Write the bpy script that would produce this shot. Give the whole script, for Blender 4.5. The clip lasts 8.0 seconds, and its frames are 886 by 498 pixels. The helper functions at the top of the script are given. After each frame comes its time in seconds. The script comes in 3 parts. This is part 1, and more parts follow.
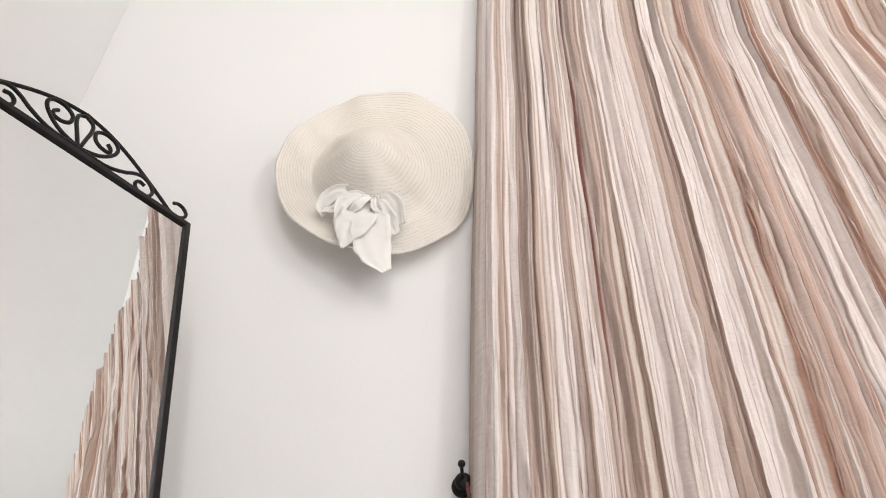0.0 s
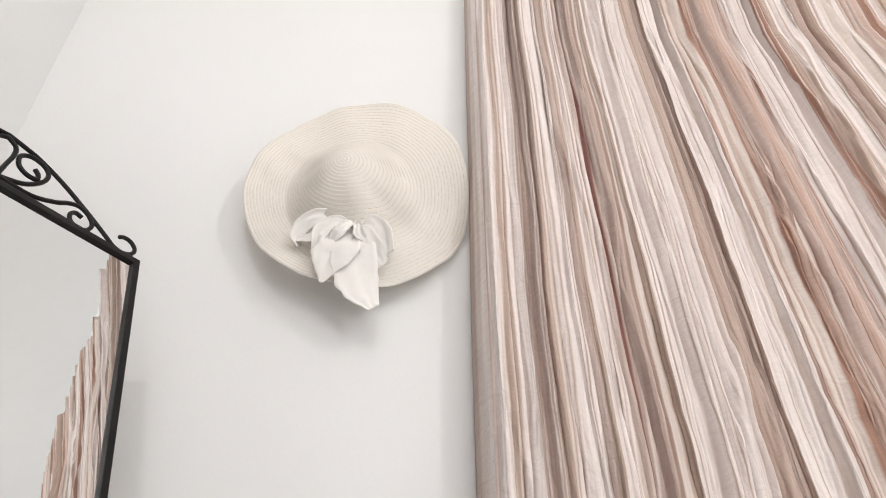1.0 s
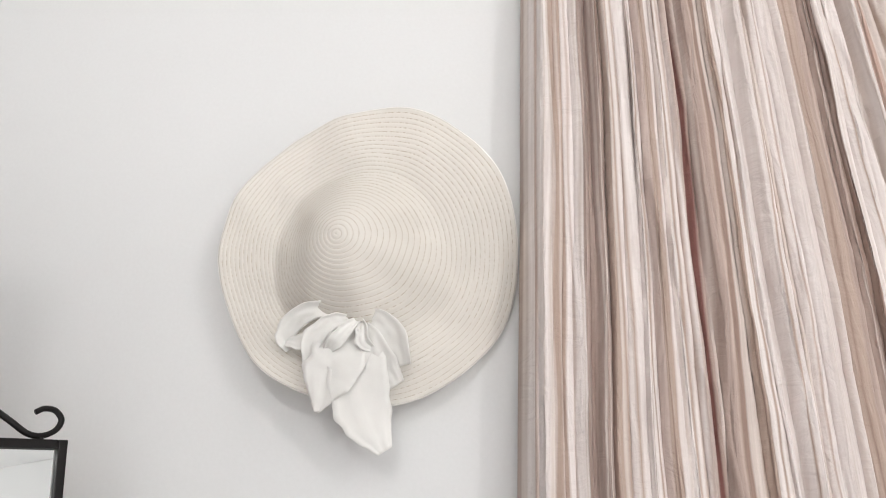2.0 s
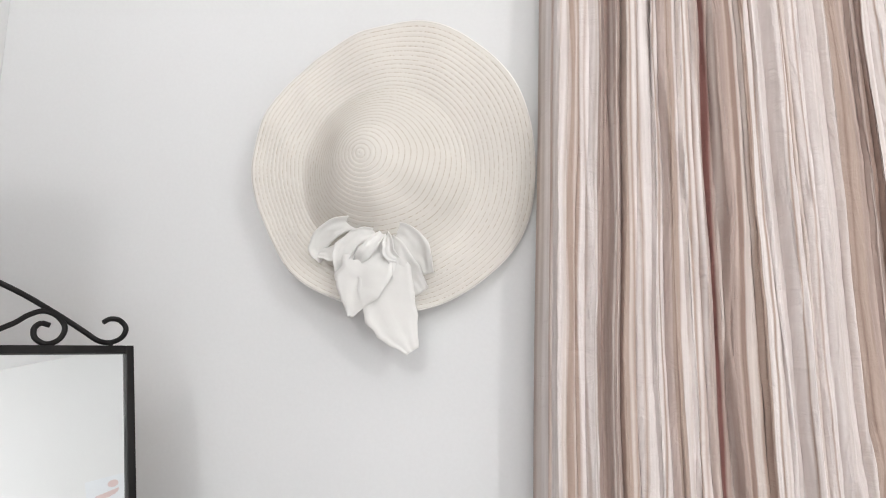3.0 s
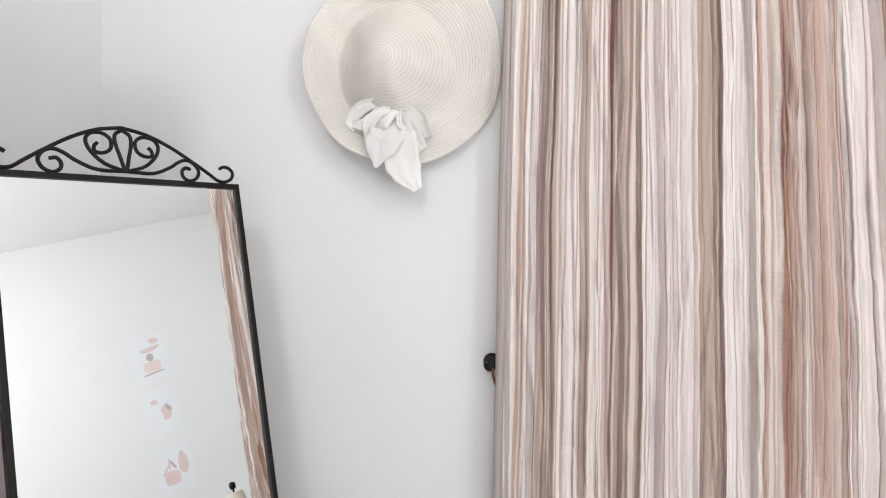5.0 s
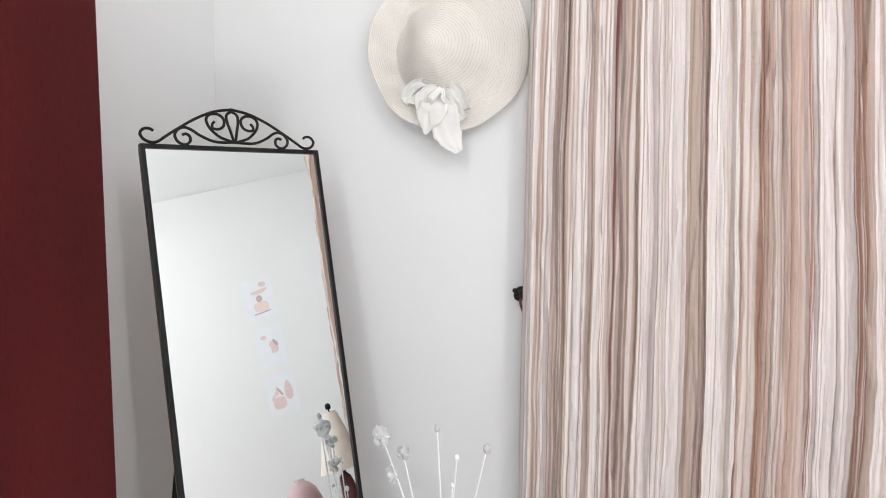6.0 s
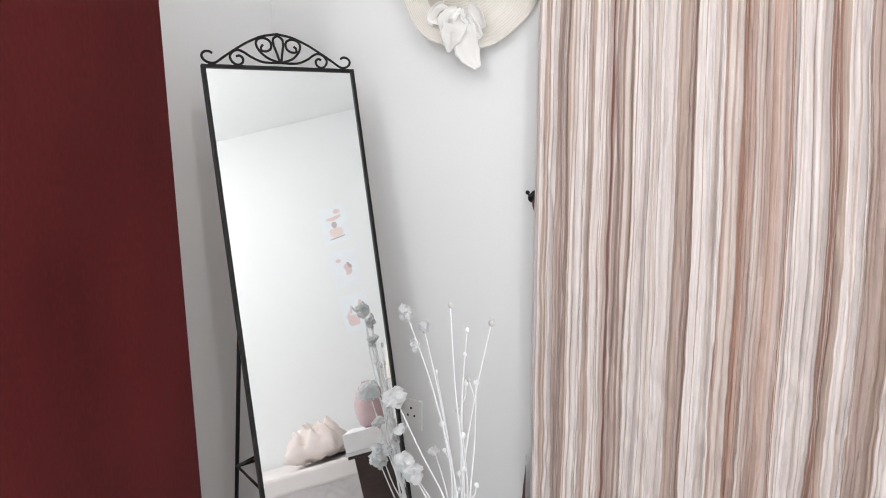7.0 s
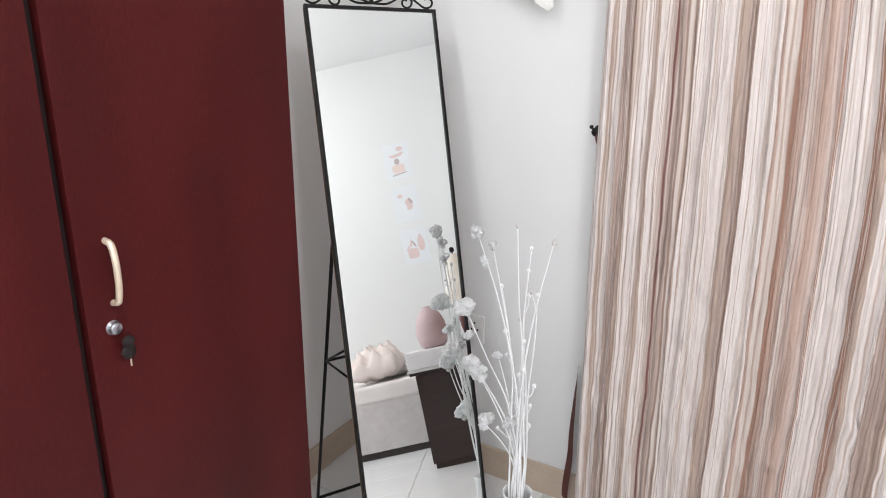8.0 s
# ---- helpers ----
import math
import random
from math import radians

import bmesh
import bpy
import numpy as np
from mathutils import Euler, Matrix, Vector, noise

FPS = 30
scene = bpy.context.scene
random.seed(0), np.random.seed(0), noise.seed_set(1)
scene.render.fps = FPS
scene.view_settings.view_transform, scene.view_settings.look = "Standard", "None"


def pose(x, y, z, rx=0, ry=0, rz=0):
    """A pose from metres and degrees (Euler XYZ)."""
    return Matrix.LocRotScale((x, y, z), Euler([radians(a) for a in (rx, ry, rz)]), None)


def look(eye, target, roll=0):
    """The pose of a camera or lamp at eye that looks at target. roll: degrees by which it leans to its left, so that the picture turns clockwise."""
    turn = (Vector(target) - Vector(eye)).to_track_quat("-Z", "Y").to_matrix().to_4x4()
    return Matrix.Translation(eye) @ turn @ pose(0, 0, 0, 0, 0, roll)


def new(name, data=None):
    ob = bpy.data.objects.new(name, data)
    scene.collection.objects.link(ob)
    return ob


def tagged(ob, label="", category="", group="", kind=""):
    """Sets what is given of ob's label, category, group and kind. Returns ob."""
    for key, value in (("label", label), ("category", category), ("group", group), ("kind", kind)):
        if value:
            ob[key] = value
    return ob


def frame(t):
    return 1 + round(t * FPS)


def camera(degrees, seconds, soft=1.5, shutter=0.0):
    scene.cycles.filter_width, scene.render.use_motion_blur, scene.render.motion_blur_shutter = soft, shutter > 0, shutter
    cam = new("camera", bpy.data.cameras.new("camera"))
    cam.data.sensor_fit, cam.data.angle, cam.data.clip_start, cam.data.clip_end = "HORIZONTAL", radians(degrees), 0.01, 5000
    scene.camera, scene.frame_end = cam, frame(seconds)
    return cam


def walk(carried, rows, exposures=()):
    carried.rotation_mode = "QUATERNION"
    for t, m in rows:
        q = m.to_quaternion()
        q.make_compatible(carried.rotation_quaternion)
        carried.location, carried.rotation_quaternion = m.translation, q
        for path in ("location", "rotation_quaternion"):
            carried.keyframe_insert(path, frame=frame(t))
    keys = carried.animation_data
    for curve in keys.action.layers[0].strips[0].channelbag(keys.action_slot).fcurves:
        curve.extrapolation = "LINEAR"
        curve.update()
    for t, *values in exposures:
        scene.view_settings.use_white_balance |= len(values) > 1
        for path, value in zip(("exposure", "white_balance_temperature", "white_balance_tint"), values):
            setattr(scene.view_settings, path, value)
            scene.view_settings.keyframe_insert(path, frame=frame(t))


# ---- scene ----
cam = camera(68.2, 8.0, soft=1.0)
PATH = [
    (0, (0.464, -1.079, 1.076), (0.422, 0.599, 2.163), 3.0),
    (0.5, (0.449, -1.067, 1.092), (0.423, 0.596, 2.203), 2.2),
    (1, (0.443, -0.960, 1.179), (0.449, 0.689, 2.311), 0.5),
    (1.2, (0.461, -0.928, 1.275), (0.439, 0.676, 2.469), 0.1),
    (2.3, (0.506, -0.861, 1.729), (0.205, 1.081, 2.103), 2.3),
    (2.5, (0.509, -0.872, 1.712), (0.210, 1.075, 2.062), 1.3),
    (3, (0.529, -0.915, 1.700), (0.172, 1.037, 1.948), 1.9),
    (3.5, (0.472, -1.081, 1.682), (0.244, 0.904, 1.781), 1.6),
    (4, (0.470, -1.172, 1.660), (0.244, 0.815, 1.719), 2.2),
    (4.5, (0.499, -1.237, 1.631), (0.278, 0.751, 1.620), 2.3),
    (5, (0.605, -1.336, 1.614), (0.273, 0.635, 1.526), 1.4),
    (5.2, (0.655, -1.383, 1.610), (0.227, 0.565, 1.470), 1.8),
    (6.3, (0.865, -1.665, 1.625), (0.207, 0.207, 1.378), 0.2),
    (6.5, (0.923, -1.694, 1.602), (0.221, 0.159, 1.332), -0.2),
    (7, (1.035, -1.756, 1.559), (0.193, 0.011, 1.147), -0.1),
    (7.5, (1.075, -1.834, 1.551), (0.139, -0.143, 1.040), 0.5),
    (8, (1.083, -1.970, 1.551), (0.125, -0.312, 0.974), 0.6),
]
walk(cam, [(t, look(eye, target, roll)) for t, eye, target, roll in PATH],
     exposures=((0.0, -0.16, 6680, 12), (1.2, -0.18, 6550, 11), (2.3, -0.28, 6380, 10), (4.5, -0.20, 6270, 10), (8.0, -0.09, 6230, 10)))

# ---- light ----
world = bpy.data.worlds.new("room_world")
scene.world = world
world.use_nodes = True
world.node_tree.nodes["Background"].inputs[0].default_value = (0.9, 0.95, 1.0, 1)
world.node_tree.nodes["Background"].inputs[1].default_value = 0.4
scene.view_settings.exposure = 0.0


def area_lamp(name, eye, target, sx, sy, watts, colour, shape="RECTANGLE"):
    data = bpy.data.lights.new(name, "AREA")
    data.shape, data.size, data.size_y, data.energy, data.color = shape, sx, sy, watts, colour
    ob = new(name, data)
    ob.matrix_world = look(eye, target)
    return ob


def ceiling_lamp(name, at, watts, radius):
    data = bpy.data.lights.new(name, "POINT")
    data.energy, data.shadow_soft_size, data.color = watts, radius, (1.0, 0.985, 0.965)
    new(name, data).location = at


ceiling_lamp("ceiling_bulb", (1.95, -2.20, 2.60), 52, 0.05)
ceiling_lamp("ceiling_bulb", (0.45, -2.50, 2.64), 36, 0.06)
# added soft fill from behind the camera; it stands for no known window
area_lamp("added_fill_lamp", (1.55, -3.16, 1.50), (1.50, 0.0, 1.45), 1.80, 1.40, 21, (0.965, 0.985, 1.0))


# ---- materials ----
def shader(name, rough=0.5, metal=0.0):
    m = bpy.data.materials.new(name)
    m.use_nodes = True
    b = m.node_tree.nodes["Principled BSDF"]
    b.inputs["Roughness"].default_value = rough
    b.inputs["Metallic"].default_value = metal
    return m, m.node_tree.nodes, m.node_tree.links, b


def noise_node(n, l, scale, detail=4.0, coords="Object", stretch=(1, 1, 1)):
    c = n.new("ShaderNodeTexCoord")
    mp = n.new("ShaderNodeMapping")
    mp.inputs["Scale"].default_value = stretch
    t = n.new("ShaderNodeTexNoise")
    t.inputs["Scale"].default_value, t.inputs["Detail"].default_value = scale, detail
    l.new(c.outputs[coords], mp.inputs["Vector"])
    l.new(mp.outputs["Vector"], t.inputs["Vector"])
    return t


def ramp(n, l, source, stops):
    r = n.new("ShaderNodeValToRGB")
    while len(r.color_ramp.elements) < len(stops):
        r.color_ramp.elements.new(0.5)
    for e, (p, c) in zip(r.color_ramp.elements, stops):
        e.position, e.color = p, (*c, 1)
    l.new(source, r.inputs["Fac"])
    return r


def bump(n, l, height, strength, distance, b):
    k = n.new("ShaderNodeBump")
    k.inputs["Strength"].default_value, k.inputs["Distance"].default_value = strength, distance
    l.new(height, k.inputs["Height"])
    l.new(k.outputs["Normal"], b.inputs["Normal"])
    return k


def mottled(name, dark, light, scale, rough=0.5, metal=0.0, fine=0.0, relief=0.3, depth=0.001, coords="Object", stretch=(1, 1, 1), spec=None):
    """A surface that varies between two colours at a large and a fine scale, with slight relief."""
    m, n, l, b = shader(name, rough, metal)
    big = noise_node(n, l, scale, 5.0, coords, stretch)
    small = noise_node(n, l, fine or scale * 14, 3.0, coords, stretch)
    mix = n.new("ShaderNodeMix")
    mix.inputs["Factor"].default_value = 0.4
    l.new(big.outputs["Fac"], mix.inputs["A"])
    l.new(small.outputs["Fac"], mix.inputs["B"])
    r = ramp(n, l, mix.outputs["Result"], [(0.32, dark), (0.68, light)])
    l.new(r.outputs["Color"], b.inputs["Base Color"])
    if relief:
        bump(n, l, small.outputs["Fac"], relief, depth, b)
    if spec is not None:
        b.inputs["Specular IOR Level"].default_value = spec
    return m


WALL = mottled("wall_paint", (0.775, 0.775, 0.765), (0.81, 0.81, 0.805), 1.6, 0.7, fine=180, relief=0.12, depth=0.0006)
CEILING = mottled("ceiling_paint", (0.86, 0.86, 0.855), (0.89, 0.89, 0.885), 2.0, 0.8)
FLOOR_TILE = mottled("floor_tile_glaze", (0.76, 0.76, 0.755), (0.82, 0.82, 0.815), 5.0, 0.25, fine=60, relief=0.02)
GROUT = mottled("grout", (0.60, 0.59, 0.57), (0.68, 0.67, 0.65), 30.0, 0.9)
SKIRTING = mottled("skirting_tile_glaze", (0.50, 0.40, 0.31), (0.60, 0.49, 0.39), 9.0, 0.35, fine=120, relief=0.05)
BLACK_METAL = mottled("black_painted_steel", (0.006, 0.0055, 0.0055), (0.014, 0.012, 0.012), 40, 0.42, relief=0.1, depth=0.0003, spec=0.25)
WARDROBE_RED = mottled("red_brown_laminate", (0.045, 0.0046, 0.0052), (0.086, 0.0096, 0.0102), 5.0, 0.45, fine=200, relief=0.05, depth=0.0004, stretch=(1, 1, 0.35), spec=0.16)
WARDROBE_EDGE = mottled("wardrobe_edge_band", (0.17, 0.034, 0.028), (0.23, 0.050, 0.040), 20, 0.5)
# near-black: painted shade for the door gaps and pin holes, also the plinth
DARK_GAP = mottled("dark_gap", (0.010, 0.004, 0.004), (0.016, 0.006, 0.006), 20, 0.8)
BRASS = mottled("pale_brass", (0.70, 0.55, 0.40), (0.88, 0.78, 0.64), 60, 0.30, 0.45, relief=0.1, depth=0.0004)
CHROME = mottled("chrome", (0.30, 0.30, 0.33), (0.48, 0.48, 0.52), 60, 0.28, 1.0, relief=0.05)
KEY_DARK = mottled("key_plastic", (0.008, 0.004, 0.004), (0.016, 0.007, 0.006), 40, 0.8)
RIBBON = mottled("ivory_ribbon", (0.93, 0.91, 0.87), (0.965, 0.95, 0.92), 30, 0.9, fine=500, relief=0.15, depth=0.0003, spec=0.1)
STEM = mottled("white_stem", (0.88, 0.88, 0.88), (0.95, 0.95, 0.95), 60, 0.7, relief=0.3)
FLUFF = mottled("cotton_fluff", (0.93, 0.93, 0.93), (0.98, 0.98, 0.98), 80, 0.95, fine=420, relief=0.8, depth=0.002)
POD = mottled("seed_pod", (0.55, 0.52, 0.49), (0.70, 0.68, 0.66), 90, 0.85, relief=0.6, depth=0.001)
VASE_WHITE = mottled("white_glaze", (0.76, 0.755, 0.75), (0.83, 0.83, 0.83), 20, 0.25, relief=0.05)
BED_FABRIC = mottled("bed_valance_fabric", (0.55, 0.51, 0.50), (0.66, 0.62, 0.61), 14, 0.9, fine=300, relief=0.4)
SHEET = mottled("pale_sheet", (0.74, 0.68, 0.66), (0.82, 0.77, 0.75), 9, 0.85, fine=260, relief=0.3)
PILLOW = mottled("blush_pillowcase", (0.73, 0.62, 0.575), (0.81, 0.72, 0.68), 12, 0.85, fine=260, relief=0.3)
BED_DARK = mottled("bed_plinth_wood", (0.020, 0.015, 0.014), (0.035, 0.026, 0.024), 20, 0.5)
STAND_DARK = mottled("dark_brown_veneer", (0.022, 0.011, 0.010), (0.045, 0.022, 0.019), 8, 0.4, stretch=(1, 1, 6))
STAND_TOP = mottled("grey_white_top", (0.55, 0.55, 0.55), (0.68, 0.68, 0.68), 14, 0.35)
BOX_WHITE = mottled("white_card", (0.76, 0.76, 0.77), (0.84, 0.84, 0.85), 20, 0.6)
PINK_POT = mottled("dusty_pink_glaze", (0.46, 0.335, 0.34), (0.60, 0.46, 0.465), 12, 0.55, relief=0.2)
PAPER = mottled("print_paper", (0.77, 0.79, 0.81), (0.82, 0.84, 0.86), 12, 0.8)
INK_PINK = mottled("ink_pink", (0.70, 0.55, 0.53), (0.76, 0.61, 0.59), 30, 0.8)
INK_PEACH = mottled("ink_peach", (0.76, 0.62, 0.57), (0.81, 0.68, 0.63), 30, 0.8)
INK_GREY = mottled("ink_grey", (0.46, 0.38, 0.38), (0.54, 0.46, 0.46), 30, 0.8)
SOCKET_WHITE = mottled("white_plastic", (0.76, 0.76, 0.75), (0.82, 0.82, 0.81), 30, 0.35)
SCUFF = mottled("grey_scuff", (0.50, 0.50, 0.47), (0.62, 0.62, 0.60), 90, 0.9)
TRACK = mottled("white_track", (0.74, 0.74, 0.73), (0.82, 0.82, 0.80), 30, 0.4)


def sheer_cloth(m, colour, share):
    """Lets part of the light through a thin pale material."""
    n, l = m.node_tree.nodes, m.node_tree.links
    t = n.new("ShaderNodeBsdfTranslucent")
    t.inputs["Color"].default_value = (*colour, 1)
    mix = n.new("ShaderNodeMixShader")
    mix.inputs["Fac"].default_value = share
    l.new(n["Principled BSDF"].outputs["BSDF"], mix.inputs[1])
    l.new(t.outputs["BSDF"], mix.inputs[2])
    l.new(mix.outputs["Shader"], n["Material Output"].inputs["Surface"])


sheer_cloth(RIBBON, (0.95, 0.94, 0.91), 0.22)
sheer_cloth(FLUFF, (0.97, 0.97, 0.97), 0.45)
for soft_white in (FLUFF,):
    p = soft_white.node_tree.nodes["Principled BSDF"]
    p.inputs["Subsurface Weight"].default_value = 1.0
    p.inputs["Subsurface Radius"].default_value = (1.0, 1.0, 1.0)
    p.inputs["Subsurface Scale"].default_value = 0.012

mirror_mat, n, l, b = shader("mirror_silver", 0.012, 1.0)
b.inputs["Base Color"].default_value = (0.875, 0.89, 0.885, 1)
MIRROR = mirror_mat


def fabric_material():
    m, n, l, b = shader("striped_curtain_cloth", 0.85)
    col = n.new("ShaderNodeVertexColor")
    col.layer_name = "stripe"
    slub = noise_node(n, l, 1.0, 3.0, "UV", (300, 5, 1))
    fine = noise_node(n, l, 1.0, 2.0, "UV", (1800, 260, 1))
    r = ramp(n, l, slub.outputs["Fac"], [(0.32, (0.87, 0.845, 0.83)), (0.64, (1.03, 1.025, 1.025))])
    mul = n.new("ShaderNodeMix")
    mul.data_type, mul.blend_type = "RGBA", "MULTIPLY"
    mul.inputs["Factor"].default_value = 1.0
    l.new(col.outputs["Color"], mul.inputs["A"])
    l.new(r.outputs["Color"], mul.inputs["B"])
    l.new(mul.outputs["Result"], b.inputs["Base Color"])
    b.inputs["Sheen Weight"].default_value = 0.15
    add = n.new("ShaderNodeMath")
    l.new(slub.outputs["Fac"], add.inputs[0])
    l.new(fine.outputs["Fac"], add.inputs[1])
    weave = bump(n, l, add.outputs["Value"], 0.35, 0.0009, b)
    crinkle = noise_node(n, l, 1.0, 4.0, "UV", (75, 9, 1))
    crinkle.inputs["Distortion"].default_value = 1.6
    cross = noise_node(n, l, 1.0, 3.0, "UV", (34, 30, 1))
    cross.inputs["Distortion"].default_value = 2.2
    both = n.new("ShaderNodeMath")
    both.operation = "MULTIPLY_ADD"
    both.inputs[1].default_value = 0.45
    l.new(cross.outputs["Fac"], both.inputs[0])
    l.new(crinkle.outputs["Fac"], both.inputs[2])
    rumple = n.new("ShaderNodeBump")
    rumple.inputs["Strength"].default_value, rumple.inputs["Distance"].default_value = 0.75, 0.0060
    l.new(both.outputs["Value"], rumple.inputs["Height"])
    l.new(rumple.outputs["Normal"], weave.inputs["Normal"])
    return m


CURTAIN_CLOTH = fabric_material()


def straw_material():
    """Pale sewn straw: rows run round the hat, with a broken line of stitches between them."""
    m, n, l, b = shader("ivory_sewn_straw", 0.7)
    uv = n.new("ShaderNodeTexCoord")
    sep = n.new("ShaderNodeSeparateXYZ")
    l.new(uv.outputs["UV"], sep.inputs["Vector"])
    row = n.new("ShaderNodeMath")
    row.operation = "FRACT"
    l.new(sep.outputs["Y"], row.inputs[0])
    line = n.new("ShaderNodeMath")
    line.operation = "LESS_THAN"
    line.inputs[1].default_value = 0.20
    l.new(row.outputs[0], line.inputs[0])
    dash = noise_node(n, l, 1.0, 2.0, "UV", (150, 0.9, 1))
    gap = n.new("ShaderNodeMapRange")
    gap.inputs["From Min"].default_value, gap.inputs["From Max"].default_value = 0.40, 0.62
    l.new(dash.outputs["Fac"], gap.inputs["Value"])
    both = n.new("ShaderNodeMath")
    both.operation = "MULTIPLY"
    l.new(line.outputs[0], both.inputs[0])
    l.new(gap.outputs["Result"], both.inputs[1])
    fibre = noise_node(n, l, 1.0, 3.0, "UV", (40, 60, 1))
    base = ramp(n, l, fibre.outputs["Fac"], [(0.3, (0.92, 0.885, 0.825)), (0.7, (0.955, 0.93, 0.885))])
    mix = n.new("ShaderNodeMix")
    mix.data_type = "RGBA"
    l.new(both.outputs[0], mix.inputs["Factor"])
    l.new(base.outputs["Color"], mix.inputs["A"])
    mix.inputs["B"].default_value = (0.58, 0.50, 0.40, 1)
    l.new(mix.outputs["Result"], b.inputs["Base Color"])
    l2 = n.new("ShaderNodeBsdfTranslucent")
    l2.inputs["Color"].default_value = (0.90, 0.86, 0.78, 1)
    ms = n.new("ShaderNodeMixShader")
    ms.inputs["Fac"].default_value = 0.16
    l.new(b.outputs["BSDF"], ms.inputs[1])
    l.new(l2.outputs["BSDF"], ms.inputs[2])
    clear = n.new("ShaderNodeBsdfTransparent")
    sheer = n.new("ShaderNodeMixShader")
    clear.inputs["Color"].default_value = (1.0, 0.955, 0.90, 1)
    sheer.inputs["Fac"].default_value = 0.26
    l.new(ms.outputs["Shader"], sheer.inputs[1])
    l.new(clear.outputs["BSDF"], sheer.inputs[2])
    l.new(sheer.outputs["Shader"], n["Material Output"].inputs["Surface"])
    bump(n, l, fibre.outputs["Fac"], 0.25, 0.0006, b)
    return m


STRAW = straw_material()


# ---- mesh helpers ----
def link_mesh(name, bm, material, parent=None, smooth=True):
    me = bpy.data.meshes.new(name)
    bm.to_mesh(me)
    bm.free()
    me.materials.append(material)
    if smooth:
        me.shade_smooth()
    ob = new(name, me)
    if parent is not None:
        ob.parent = parent
    return ob


def part(name, bm, material, parent, label="", smooth=False):
    ob = link_mesh(name, bm, material, parent, smooth)
    if label:
        ob["label"] = label
    return ob


def box(x0, x1, y0, y1, z0, z1, bevel=0.0, segments=2, m=None):
    bm = bmesh.new()
    bmesh.ops.create_cube(bm, size=1)
    bmesh.ops.scale(bm, vec=(x1 - x0, y1 - y0, z1 - z0), verts=bm.verts)
    bmesh.ops.translate(bm, vec=((x0 + x1) / 2, (y0 + y1) / 2, (z0 + z1) / 2), verts=bm.verts)
    if bevel:
        bmesh.ops.bevel(bm, geom=bm.edges[:], offset=bevel, segments=segments, affect="EDGES", profile=0.7)
    if m is not None:
        bm.transform(m)
    return bm


def smooth_path(points, per=8):
    """A smooth line through control points."""
    p = [Vector(q) for q in points]
    p = [p[0] * 2 - p[1]] + p + [p[-1] * 2 - p[-2]]
    out = []
    for a, b_, c, d in zip(p, p[1:], p[2:], p[3:]):
        for i in range(per):
            t = i / per
            out.append(0.5 * (2 * b_ + (c - a) * t + (2 * a - 5 * b_ + 4 * c - d) * t * t + (3 * b_ - a - 3 * c + d) * t ** 3))
    out.append(p[-2])
    return out


def tube(points, radius, sides=8, taper=1.0, bm=None):
    """A round bar swept along a line."""
    bm = bm or bmesh.new()
    rings, up = [], Vector((0.31, 0.22, 0.93)).normalized()
    for i, q in enumerate(points):
        t = (points[min(i + 1, len(points) - 1)] - points[max(i - 1, 0)]).normalized()
        side = t.cross(up)
        if side.length < 1e-3:
            side = t.cross(Vector((1, 0, 0)))
        side.normalize()
        up = side.cross(t).normalized()
        r = radius * (1 + (taper - 1) * i / max(1, len(points) - 1))
        rings.append([bm.verts.new(q + (side * math.cos(a) + up * math.sin(a)) * r) for a in (2 * math.pi * k / sides for k in range(sides))])
    for a, b_ in zip(rings, rings[1:]):
        for k in range(sides):
            bm.faces.new((a[k], a[(k + 1) % sides], b_[(k + 1) % sides], b_[k]))
    bm.faces.new(rings[0][::-1])
    bm.faces.new(rings[-1])
    return bm


def lathe(profile, steps=40, bm=None, centre=(0, 0, 0)):
    """A turned form from (radius, height) pairs."""
    bm = bm or bmesh.new()
    cx, cy, cz = centre
    rings = []
    for r, z in profile:
        rings.append([bm.verts.new((cx + max(r, 1e-4) * math.cos(a), cy + max(r, 1e-4) * math.sin(a), cz + z)) for a in (2 * math.pi * k / steps for k in range(steps))])
    for a, b_ in zip(rings, rings[1:]):
        for k in range(steps):
            bm.faces.new((a[k], a[(k + 1) % steps], b_[(k + 1) % steps], b_[k]))
    return bm


def blob(centre, radius, seed, squash=(1, 1, 1), level=2, rough=0.25, bm=None):
    """A small uneven lump."""
    bm = bm or bmesh.new()
    made = bmesh.ops.create_icosphere(bm, subdivisions=level, radius=1.0)
    for v in made["verts"]:
        d = v.co.normalized()
        k = 1 + rough * noise.noise(d * 2.1 + Vector((seed * 3.7, seed * 1.3, 0))) + rough * 0.5 * noise.noise(d * 5.3 + Vector((0, seed * 2.9, 0)))
        v.co = Vector(centre) + Vector((d.x * squash[0], d.y * squash[1], d.z * squash[2])) * radius * k
    return bm


def empty(name, at=(0, 0, 0)):
    ob = new(name)
    ob.empty_display_size = 0.05
    return ob


# ---- room ----
XL, XR, YB, H = -0.41, 3.488, -3.20, 3.115
T = 0.12


def structure(name, bm, material, label, category):
    return tagged(link_mesh(name, bm, material, None, False), label, category, kind="structure")


